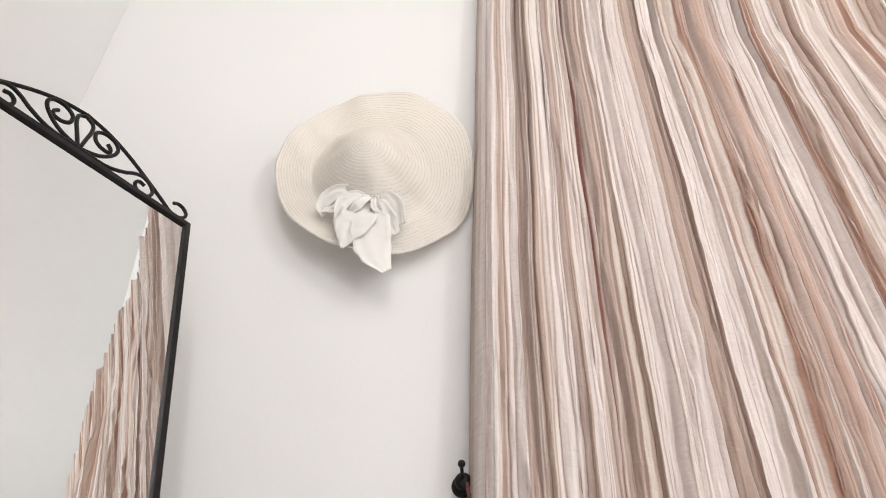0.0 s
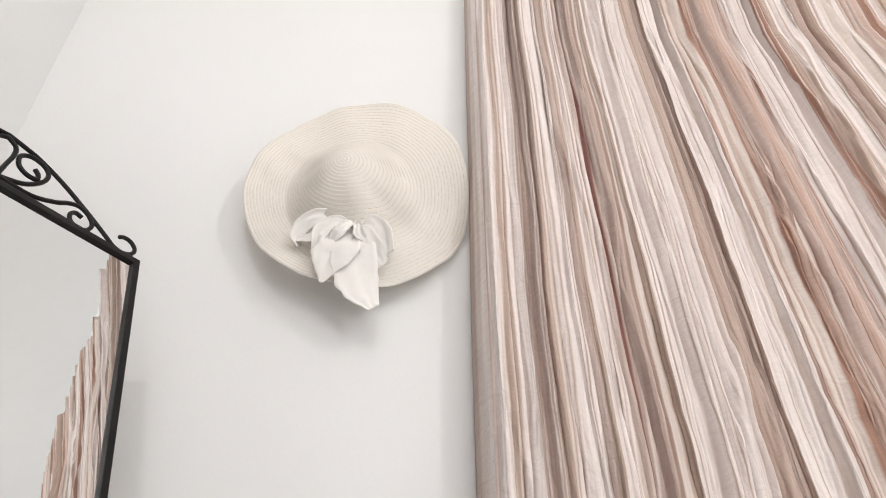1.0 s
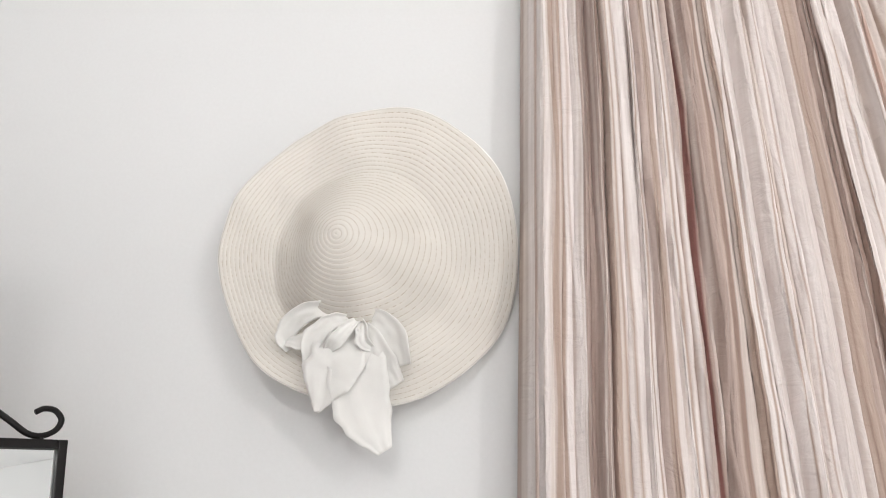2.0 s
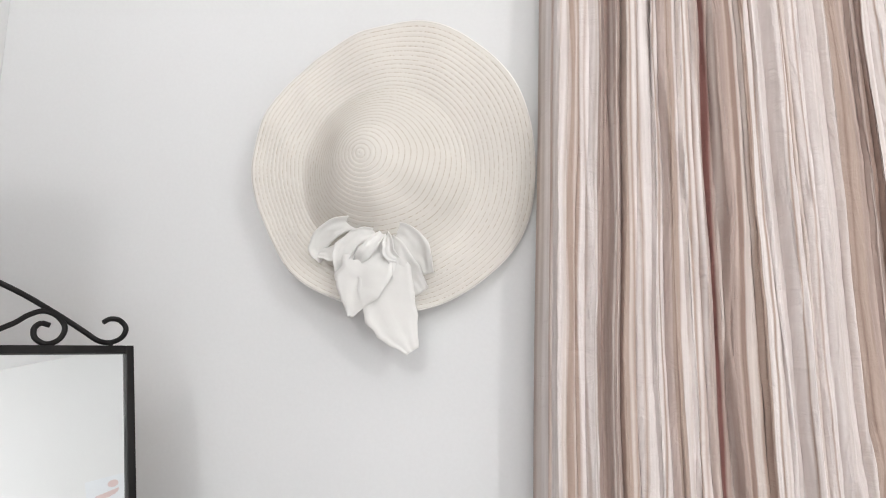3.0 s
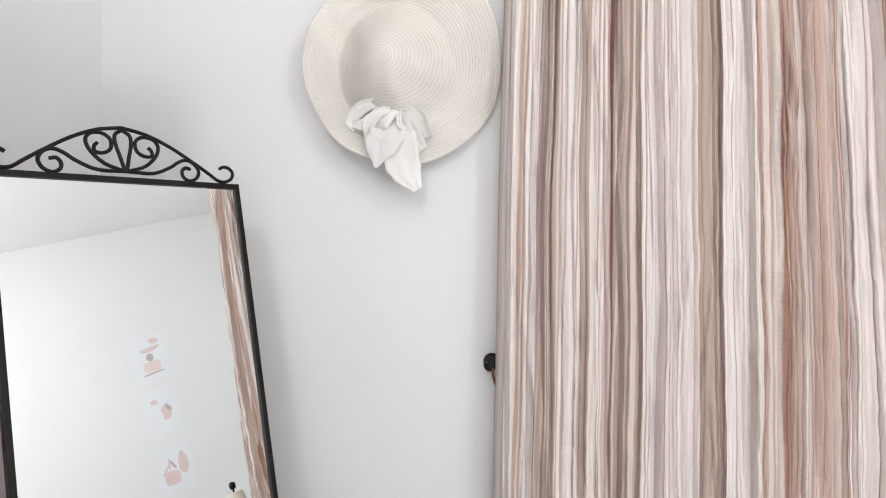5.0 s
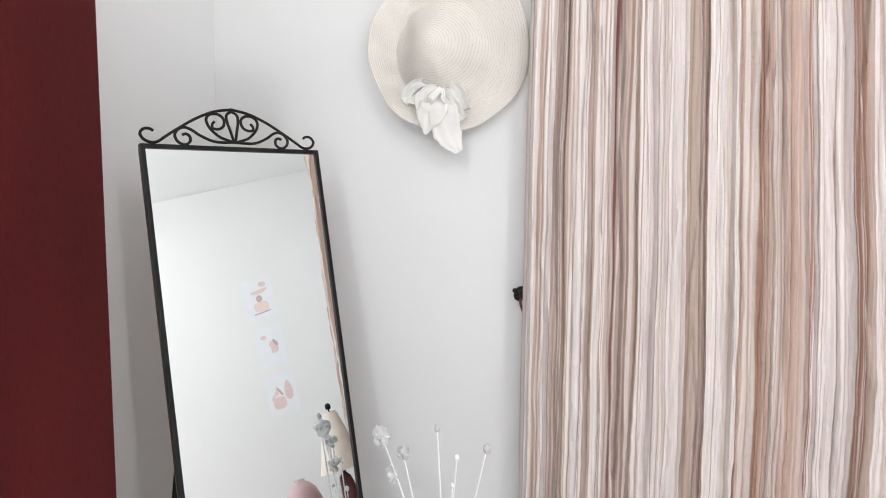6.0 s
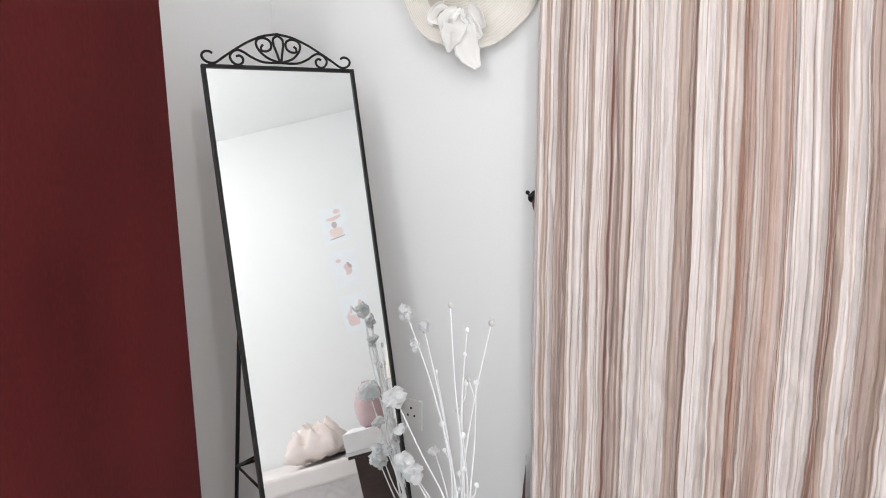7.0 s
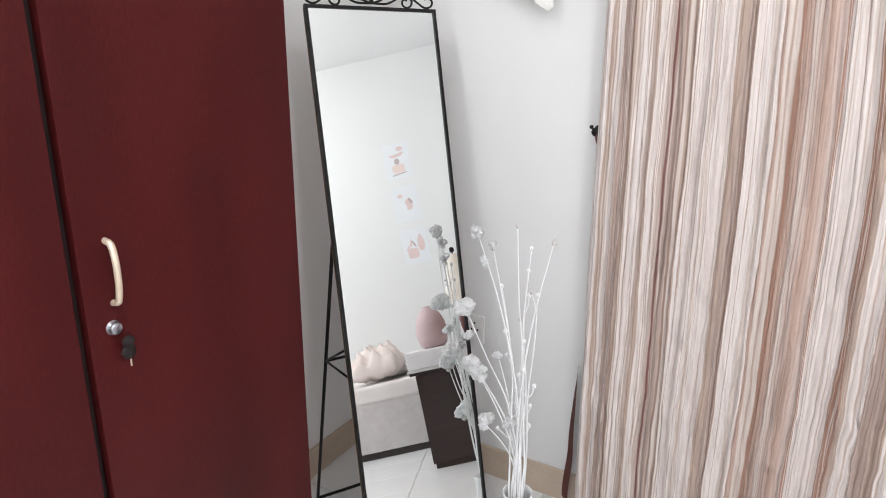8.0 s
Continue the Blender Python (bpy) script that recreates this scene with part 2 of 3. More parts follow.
structure("wall_north", box(XL - T, XR + T, 0, T, -0.1, H), WALL, "off-white painted wall behind the hat and curtain", "wall")
structure("wall_west", box(XL - T, XL, YB, -0.0005, -0.1, H), WALL, "off-white painted wall behind the mirror and wardrobe", "wall")
structure("wall_east", box(XR, XR + T, YB, -0.0005, -0.1, H), WALL, "off-white painted wall with three art prints", "wall")
# unseen wall behind the camera; its opening is made up for the fill lamp
south = bmesh.new()
for x0, x1, z0, z1 in ((XL - T, 0.60, -0.1, H), (2.50, XR + T, -0.1, H), (0.60, 2.50, -0.1, 0.75), (0.60, 2.50, 2.25, H)):
    piece = box(x0, x1, YB - T, YB - 0.0005, z0, z1)
    me = bpy.data.meshes.new("tmp")
    piece.to_mesh(me)
    piece.free()
    south.from_mesh(me)
    bpy.data.meshes.remove(me)
structure("wall_south", south, WALL, "unseen off-white painted wall with an added opening behind the fill lamp", "wall")
structure("ceiling", box(XL - T, XR + T, YB - T, T, H + 0.001, H + 0.12), CEILING, "plain white painted ceiling", "ceiling")
floor_ob = structure("floor", box(XL - T, XR + T, YB - T, T, -0.12, -0.004), GROUT, "pale glazed tile floor with thin joints", "floor")

SK = 0.12
structure("skirting_north", box(XL + 0.012, XR, -0.012, -0.0008, 0, SK, 0.002, 1), SKIRTING, "beige glazed tile skirting along the wall", "skirting")
structure("skirting_west", box(XL + 0.0008, XL + 0.012, YB, -0.0125, 0, SK, 0.002, 1), SKIRTING, "beige glazed tile skirting along the wall", "skirting")
structure("skirting_east", box(XR - 0.012, XR - 0.0008, YB, -0.0125, 0, SK, 0.002, 1), SKIRTING, "beige glazed tile skirting along the wall", "skirting")


# ---- curtain ----
CX0, CX1, CTOP, CBOT = 0.493, 2.25, 2.560, 0.025
WHITE, CREAM, PALE = (0.752, 0.688, 0.658), (0.645, 0.566, 0.518), (0.695, 0.624, 0.592)
TAN, MAUVE, GREY = (0.455, 0.350, 0.292), (0.520, 0.412, 0.356), (0.530, 0.432, 0.384)
PEACH, PINK, RUST, WINE = (0.500, 0.358, 0.296), (0.555, 0.450, 0.405), (0.360, 0.205, 0.150), (0.200, 0.085, 0.072)
BROWN, TAUPE = (0.310, 0.215, 0.175), (0.430, 0.332, 0.290)
# cloth stripes, the thin dark ones partly painted fold shade: where each begins along the curtain's width, in metres,
# and its colour
STRIPES_AND_SHADE = [(0.000, TAN), (0.004, CREAM), (0.009, WHITE), (0.039, TAN), (0.051, WHITE), (0.068, TAUPE), (0.101, BROWN), (0.106, TAN), (0.120, WHITE),
           (0.155, PINK), (0.163, TAN), (0.178, WHITE), (0.201, GREY), (0.211, WINE), (0.217, TAUPE), (0.238, BROWN), (0.243, CREAM),
           (0.251, TAN), (0.263, WHITE), (0.289, PALE), (0.297, WHITE), (0.313, CREAM), (0.324, WHITE), (0.346, PALE), (0.367, TAN),
           (0.381, TAUPE), (0.401, BROWN), (0.415, WHITE), (0.444, CREAM), (0.454, WHITE), (0.473, PEACH), (0.487, CREAM), (0.502, RUST),
           (0.519, PEACH), (0.542, CREAM), (0.554, PINK), (0.565, PEACH), (0.587, PINK), (0.604, RUST), (0.614, WHITE), (0.643, PALE),
           (0.658, WHITE), (0.679, RUST), (0.705, TAN), (0.721, WHITE), (0.757, GREY), (0.767, TAUPE), (0.788, TAN), (0.808, WHITE),
           (0.844, CREAM)]
rs = random.Random(5)
# thin lines in between: narrow stripes and painted shade of pleat edges
thin = []
for (a0, c0), (a1, _) in zip(STRIPES_AND_SHADE, STRIPES_AND_SHADE[1:]):
    p0 = a0 + rs.uniform(0.003, 0.009)
    while p0 < a1 - 0.003:
        thin += [(p0, rs.choice([CREAM, PINK, TAN, CREAM, TAN, MAUVE] if c0 in (WHITE, PALE, CREAM) else [MAUVE, CREAM, BROWN, PINK])), (p0 + rs.uniform(0.0011, 0.0030), c0)]
        p0 += rs.uniform(0.006, 0.015)
STRIPES_AND_SHADE = sorted(STRIPES_AND_SHADE + thin, key=lambda q: q[0])
s_at = 0.862
while s_at < 2.0:
    STRIPES_AND_SHADE.append((s_at, rs.choice([WHITE, CREAM, PALE, WHITE, TAN, MAUVE, PEACH, RUST, PINK])))
    s_at += rs.uniform(0.005, 0.022)


def curtain():
    nu, nz = 2800, 150
    width = CX1 - CX0
    u = np.linspace(0, 1, nu) * width
    starts = np.array([s[0] for s in STRIPES_AND_SHADE])
    colours = np.array([s[1] for s in STRIPES_AND_SHADE])
    which = np.clip(np.searchsorted(starts, u, side="right") - 1, 0, len(starts) - 1)
    cols = colours[which]
    kernel = np.ones(3) / 3
    cols = np.stack([np.convolve(np.pad(cols[:, k], 1, mode="edge"), kernel, "valid") for k in range(3)], 1)
    # folds: round ridges of uneven width with sharp valleys, at two sizes
    rf = random.Random(11)

    def ridges(lo, hi):
        at, x = [-0.02], -0.02
        while x < width + 0.1:
            x += rf.uniform(lo, hi)
            at.append(x)
        at = np.array(at)
        gap = np.append(np.diff(at), 0.02)
        return at, gap * np.array([rf.uniform(0.35, 0.62) for _ in at]), np.array([rf.choice([0.22, 0.30, 0.5, 0.70, 0.78]) for _ in at])

    wide, narrow = ridges(0.045, 0.100), ridges(0.013, 0.032)

    def fold(s, z, kind, seed):
        at, depth, lean = kind
        k = np.clip(np.searchsorted(at, s, side="right") - 1, 0, len(at) - 2)
        q = ((s - at[k]) / (at[k + 1] - at[k])).clip(0, 1)
        q = np.where(q < lean[k], q / lean[k] * 0.5, 0.5 + (q - lean[k]) / (1 - lean[k]) * 0.5)
        fade = np.array([0.8 + 0.7 * noise.noise(Vector((kk * 1.7, z * 1.4, seed))) for kk in range(len(at))])
        return np.sqrt(np.clip(1 - (2 * q - 1) ** 2, 0, 1)) * depth[k] * fade[k], q

    # slanting creases where the cloth laps over itself: soft on one side, sharp on the other
    creases = [(rf.uniform(0.015, width), rf.uniform(0.15, 2.35), rf.uniform(-0.05, 0.05), rf.uniform(0.15, 0.50), rf.uniform(0.003, 0.008), rf.choice((-1, 1))) for _ in range(230)]
    coarse = u[::5]
    verts = np.zeros((nz, nu, 3))
    for j in range(nz):
        f = j / (nz - 1)
        z = CTOP + (CBOT - CTOP) * f
        flare = min(1.0, max(0.0, (2.325 - z) / 1.25))
        flare = 1 - (1 - flare) ** 1.4
        squeeze = 0.885 + 0.115 * flare

        def field(fx, fz, seed, slant=0.0):
            return np.interp(u, coarse, [noise.noise(Vector((a * fx + slant * z, z * fz, seed))) for a in coarse])

        warp = 0.012 * field(5.5, 1.3, 3.0) + 0.007 * field(17, 2.1, 8.0)
        s = u + warp * (0.35 + 0.9 * f)
        big, mid, crease, diag = field(6.0, 0.45, 20.0), field(60.0, 2.6, 40.0, 4.0), field(30.0, 10.0, 60.0, 6.0), field(22.0, 3.0, 80.0, 16.0)
        crumple = field(38.0, 15.0, 130.0, 3.0) + 0.6 * field(80.0, 30.0, 150.0)
        h1, q1 = fold(s, z, wide, 0.5)
        h2, q2 = fold(s + 0.004 * mid, z, narrow, 5.5)
        swell = np.clip(u / 0.30, 0, 1)
        far = np.clip((u - 0.55) / 0.60, 0, 1)
        far = far * far * (3 - 2 * far)
        belly = -0.080 - 0.014 * flare - 0.022 * flare * swell * (2 - swell) - (0.035 + 0.085 * flare) * far
        y = belly - 0.42 * h1 * (0.4 + 0.6 * flare) - 1.05 * h2 - 0.014 * big - 0.0016 * mid - 0.0125 * crease * f * f - 0.010 * f * f * crumple - 0.0085 * np.abs(diag) * (0.4 + 0.9 * f)
        wobble = field(26.0, 4.5, 90.0)
        pinch = 1 + 2.6 * math.exp(-((CTOP - z) / 0.40) ** 2)
        for c, w, d in ((0.214, 0.006, 0.012), (0.082, 0.005, 0.009), (0.318, 0.005, 0.009), (0.452, 0.005, 0.009), (0.556, 0.005, 0.008), (0.668, 0.006, 0.012)):
            y = y + d * pinch * np.exp(-((s - c) / w) ** 2)
        for c, zc, lean_x, length, depth_y, turn in creases:
            w = 1 - ((z - zc) / (0.5 * length)) ** 2
            if w > 0:
                q = turn * (u - c - lean_x * (z - zc) / length) / 0.0055
                y = y - depth_y * math.sqrt(w) * np.exp(-np.where(q < 0, q / 2.2, q / 0.42) ** 2)
        # the side hem turns back towards the wall
        near = np.clip(u / 0.040, 0, 1)
        y = y * np.sqrt(near * (2 - near)) - 0.010 * (1 - near)
        verts[j, :, 0] = CX0 + u * squeeze + near * (0.008 + 0.0042 * f * f * crumple + 0.003 * mid + 0.0032 * wobble + 0.005 * np.sin(q1 * 2 * math.pi) + 0.0022 * np.sin(q2 * 2 * math.pi)) + 0.022 * f * f + 0.004 * noise.noise(Vector((0, z * 2.2, 9)))
        verts[j, :, 1] = np.minimum(y, -0.006)
        verts[j, :, 2] = z + (0.5 * h1 if j == 0 else 0)
    me = bpy.data.meshes.new("cloth")
    idx = np.arange(nz * nu).reshape(nz, nu)
    faces = np.stack([idx[1:, :-1], idx[1:, 1:], idx[:-1, 1:], idx[:-1, :-1]], -1).reshape(-1, 4)
    me.from_pydata(verts.reshape(-1, 3).tolist(), [], faces.tolist())
    uvl = me.uv_layers.new(name="UVMap")
    loops = np.zeros(len(me.loops), dtype=np.int32)
    me.loops.foreach_get("vertex_index", loops)
    uv = np.stack([np.tile(u, nz), np.repeat(np.linspace(0, CTOP, nz), nu)], 1)
    uvl.data.foreach_set("uv", uv[loops].astype(np.float32).ravel())
    ca = me.color_attributes.new("stripe", "FLOAT_COLOR", "POINT")
    rgba = np.concatenate([np.tile(cols, (nz, 1)), np.ones((nz * nu, 1))], 1)
    ca.data.foreach_set("color", rgba.astype(np.float32).ravel())
    me.materials.append(CURTAIN_CLOTH)
    me.shade_smooth()
    top = tagged(empty("curtain"), "floor-length curtain striped cream, tan, peach and rust", "curtain")
    cloth = new("cloth", me)
    cloth.parent = top
    solid = cloth.modifiers.new("thickness", "SOLIDIFY")
    solid.thickness, solid.offset = 0.0012, 1
    # a fold of the dark red lining shows low down beside the hem
    lin = bmesh.new()
    rows = []
    for j in range(24):
        z = 0.03 + 0.52 * j / 23
        o = 0.006 * noise.noise(Vector((0, z * 7, 2))) - 0.012 * (1 - j / 23)
        w = 0.004 + 0.012 * (1 - (j / 23) ** 2)
        rows.append([lin.verts.new((CX0 - 0.004 + o - w, -0.020 - 0.006 * i, z)) if i == 0 else lin.verts.new((CX0 - 0.004 + o + w * (i - 1), -0.024 - 0.014 * i, z)) for i in range(3)])
    for a, b_ in zip(rows, rows[1:]):
        for i in range(2):
            lin.faces.new((a[i], a[i + 1], b_[i + 1], b_[i]))
    part("lining_fold", lin, mottled("wine_lining", (0.085, 0.022, 0.018), (0.13, 0.038, 0.030), 20, 0.85), top, "dark red lining fold", True)
    return top


curtain()
tagged(link_mesh("curtain_track", box(CX0 + 0.01, CX1 - 0.2, -0.055, -0.030, CTOP + 0.004, CTOP + 0.026, 0.003, 1), TRACK, None, False), "slim white curtain track under the ceiling", "curtain track")


def holdback():
    top = tagged(empty("curtain_holdback"), "black iron curtain hook screwed to the wall", "hook")
    x, z = 0.488, 1.326
    m = pose(x, -0.001, z, 90)
    plate = lathe([(0.0, 0.010), (0.012, 0.009), (0.017, 0.005), (0.018, 0.0)], 24)
    plate.transform(m)
    part("plate", plate, BLACK_METAL, top, "", True)
    part("arm", tube([Vector((x, -0.004, z)), Vector((x, -0.034, z))], 0.0045), BLACK_METAL, top, "", True)
    disc = lathe([(0.0, 0.006), (0.008, 0.0055), (0.0125, 0.003), (0.0135, 0.0), (0.0125, -0.003), (0.0, -0.004)], 28)
    disc.transform(pose(x, -0.036, z, 90))
    part("disc", disc, BLACK_METAL, top, "", True)
    part("tip_stem", tube(smooth_path([(x - 0.001, -0.038, z + 0.004), (x - 0.003, -0.056, z + 0.010), (x - 0.004, -0.066, z + 0.016)], 5), 0.0030), BLACK_METAL, top, "", True)
    part("ball_tip", blob((x - 0.004, -0.068, z + 0.018), 0.0062, 1, rough=0.0), BLACK_METAL, top, "", True)
    cord = mottled("wine_cord", (0.12, 0.040, 0.034), (0.19, 0.075, 0.062), 200, 0.9)
    for o in (0.008,):
        part("tie_loop", tube(smooth_path([(x - 0.002 + o, -0.044, z - 0.004), (x + o, -0.050, z - 0.020), (x + 0.010 + o, -0.046, z - 0.045), (x + 0.030, -0.030, z - 0.060)], 6), 0.0030), cord, top, "dark red tie loop", True)


holdback()


# ---- sun hat on the wall ----
def sun_hat():
    top = tagged(empty("sun_hat"), "wide-brimmed ivory straw sun hat hung on the wall", "hat")
    cx, cz = 0.297, 1.923
    R = 0.200
    rows_n, steps = 34, 200

    def surface(q, a):
        """q: 0 at the crown's tip, 1 at the brim's rim; a: clockwise from the top."""
        wave = 0.013 * math.sin(2 * a + 0.6) + 0.010 * math.sin(3 * a - 1.1) + 0.005 * math.sin(5 * a + 2.0)
        rim = 1 + 0.016 * math.cos(2 * a - 0.7) + 0.014 * math.sin(3 * a + 0.4) + 0.006 * math.sin(7 * a)
        r = q * R
        # the crown bulges towards the bow and is pushed in on its far side
        edge = 0.126 + 0.012 * math.cos(a - 3.3) + 0.006 * math.cos(2 * a + 0.5)
        c = min(1.0, r / edge)
        crown = 0.086 * (1 - c * c) ** 1.45
        side = lambda at, w: math.exp(-(((a - at + math.pi) % (2 * math.pi) - math.pi) / w) ** 2)
        crown -= 0.020 * side(1.25, 0.30) * math.exp(-((c - 0.72) / 0.22) ** 2)
        crown -= 0.010 * side(2.35, 0.34) * math.exp(-((c - 0.66) / 0.26) ** 2)
        crown += 0.003 * side(2.95, 0.20) * math.exp(-((c - 0.70) / 0.25) ** 2)
        crown -= 0.010 * side(4.9, 0.55) * math.exp(-((c - 0.60) / 0.28) ** 2)
        soft = 0.0045 * noise.noise(Vector((r * 22 * math.sin(a), r * 22 * math.cos(a), 3.3)))
        s = max(0.0, (r - 0.075) / (R - 0.075))
        h = 0.056 + crown + soft + s * (0.004 + wave) + 0.020 * s * s * math.sin(a + 2.4) + 0.003 * math.sin(9 * a + 5 * s) * s
        h = max(0.012, h)
        shift_x, shift_z = (-0.020 * (1 - q), -0.004 * (1 - q))
        return cx + r * math.sin(a) * (1 + (rim - 1) * q * q) + shift_x, -h, cz + 0.985 * r * math.cos(a) * (1 + (rim - 1) * q * q) + shift_z

    per = 4
    bm = bmesh.new()
    uvs = bm.loops.layers.uv.new("UVMap")
    grid = []
    for i in range(rows_n * per + 1):
        q = max(0.004, i / (rows_n * per))
        ridge = 0.0007 * math.sin(math.pi * ((i % per) / per))
        ring = []
        for k in range(steps):
            x, y, z = surface(q, 2 * math.pi * k / steps)
            ring.append(bm.verts.new((x, y - ridge, z)))
        grid.append(ring)
    for i in range(rows_n * per):
        for k in range(steps):
            f = bm.faces.new((grid[i][k], grid[i + 1][k], grid[i + 1][(k + 1) % steps], grid[i][(k + 1) % steps]))
            for lp, (uu, vv) in zip(f.loops, ((k, i), (k, i + 1), (k + 1, i + 1), (k + 1, i))):
                lp[uvs].uv = (uu / steps * 2, vv / per + 0.001)
    bm.faces.new(grid[0])
    body = part("brim_and_crown", bm, STRAW, top, "", True)
    sol = body.modifiers.new("thickness", "SOLIDIFY")
    sol.thickness, sol.offset = 0.0014, -1
    rim = [Vector(surface(1.0, 2 * math.pi * k / 160)) for k in range(161)]
    part("rim_binding", tube(rim, 0.0016, 6), RIBBON, top, "", True)

    def ribbon(name, line, widths, twist, cup=0.2, label=""):
        pts = smooth_path(line, 12)
        bm2 = bmesh.new()
        rows = []
        for i, q in enumerate(pts):
            f = i / (len(pts) - 1)
            t = (pts[min(i + 1, len(pts) - 1)] - pts[max(i - 1, 0)]).normalized()
            ang = twist[0] + (twist[1] - twist[0]) * f
            side = t.cross(Vector((0, -1, 0)))
            side = (side.normalized() if side.length > 1e-3 else Vector((1, 0, 0)))
            nrm = side.cross(t).normalized()
            d = side * math.cos(ang) + nrm * math.sin(ang)
            w = np.interp(f, np.linspace(0, 1, len(widths)), widths)
            row = []
            for c in range(11):
                e = c / 10 * 2 - 1
                crumple = 0.0030 * noise.noise(Vector((f * 3, e * 2.2, sum(widths) * 90))) + 0.0008 * noise.noise(Vector((f * 11, e * 6, 7)))
                w = w * (1 + 0.05 * noise.noise(Vector((f * 9, e, 3))))
                row.append(bm2.verts.new(q + d * w * e + d.cross(t).normalized() * (cup * w * e * e + crumple)))
            rows.append(row)
        for a, b_ in zip(rows, rows[1:]):
            for c in range(10):
                bm2.faces.new((a[c], a[c + 1], b_[c + 1], b_[c]))
        ob = part(name, bm2, RIBBON, top, label, True)
        so = ob.modifiers.new("thickness", "SOLIDIFY")
        so.thickness, so.offset = 0.0008, 0
        return ob

    kx, ky, kz = 0.299, -0.082, 1.828
    P = lambda x, y, z: (kx + x, ky + y, kz + z)
    ribbon("bow_loop", [P(0, 0, 0), P(-0.040, -0.014, 0.010), P(-0.074, -0.014, 0.000), P(-0.094, -0.004, -0.024), P(-0.090, 0.006, -0.040)], [0.006, 0.010, 0.014, 0.011, 0.005], (0.3, 0.8), 0.3)
    ribbon("bow_loop", [P(-0.092, 0.000, -0.030), P(-0.066, -0.004, -0.030), P(-0.030, -0.004, -0.016), P(0, 0.002, -0.004)], [0.006, 0.012, 0.012, 0.006], (0.2, 0.3), 0.3)
    ribbon("bow_loop", [P(-0.004, -0.006, -0.002), P(-0.030, -0.020, -0.008), P(-0.052, -0.018, -0.028), P(-0.060, -0.006, -0.055)], [0.005, 0.010, 0.013, 0.006], (0.2, 0.5), 0.35)
    ribbon("bow_loop", [P(0.002, 0, 0), P(0.026, -0.012, -0.004), P(0.046, -0.010, -0.022), P(0.058, 0.002, -0.055)], [0.006, 0.015, 0.020, 0.012], (-0.2, -0.5), 0.25)
    ribbon("bow_loop", [P(0.004, -0.004, -0.006), P(0.018, -0.014, -0.026), P(0.034, -0.010, -0.054), P(0.052, 0.002, -0.078)], [0.005, 0.015, 0.020, 0.010], (-0.1, -0.3), 0.25)
    ribbon("bow_loop", [P(0, -0.010, -0.002), P(-0.010, -0.022, -0.016), P(-0.022, -0.022, -0.030), P(-0.034, -0.012, -0.040)], [0.004, 0.008, 0.010, 0.005], (0.2, 0.5), 0.4)
    ribbon("bow_loop", [P(0.004, -0.010, -0.004), P(0.010, -0.022, -0.016), P(0.012, -0.020, -0.030), P(0.022, -0.012, -0.038)], [0.004, 0.008, 0.009, 0.004], (-0.2, -0.4), 0.4)
    ribbon("ribbon_tail", [P(-0.002, -0.006, -0.006), P(-0.018, -0.014, -0.045), P(-0.032, -0.010, -0.076), P(-0.044, -0.002, -0.114)], [0.012, 0.036, 0.033, 0.003], (0.05, -0.1), 0.08)
    ribbon("ribbon_tail", [P(0.002, -0.004, -0.010), P(0.003, -0.010, -0.050), P(0.008, -0.006, -0.090), P(0.022, 0.000, -0.124), P(0.042, 0.004, -0.155)], [0.012, 0.036, 0.038, 0.029, 0.009], (-0.05, 0.05), 0.07)
    knot = blob((kx, ky - 0.004, kz - 0.002), 0.011, 4, (1.3, 0.7, 0.8), 3, 0.5)
    part("knot", knot, RIBBON, top, "", True)
    return top


sun_hat()
for i, (sx, sz, w) in enumerate(((0.515, 2.412, 0.006), (0.511, 2.381, 0.009))):
    tagged(link_mesh("wall_scuff", blob((sx - 0.012, -0.0005, sz), w, i + 3, (0.7, 0.12, 1.3), 2, 0.7), SCUFF), "small grey paint scuff on the wall", "scuff", kind="structure")


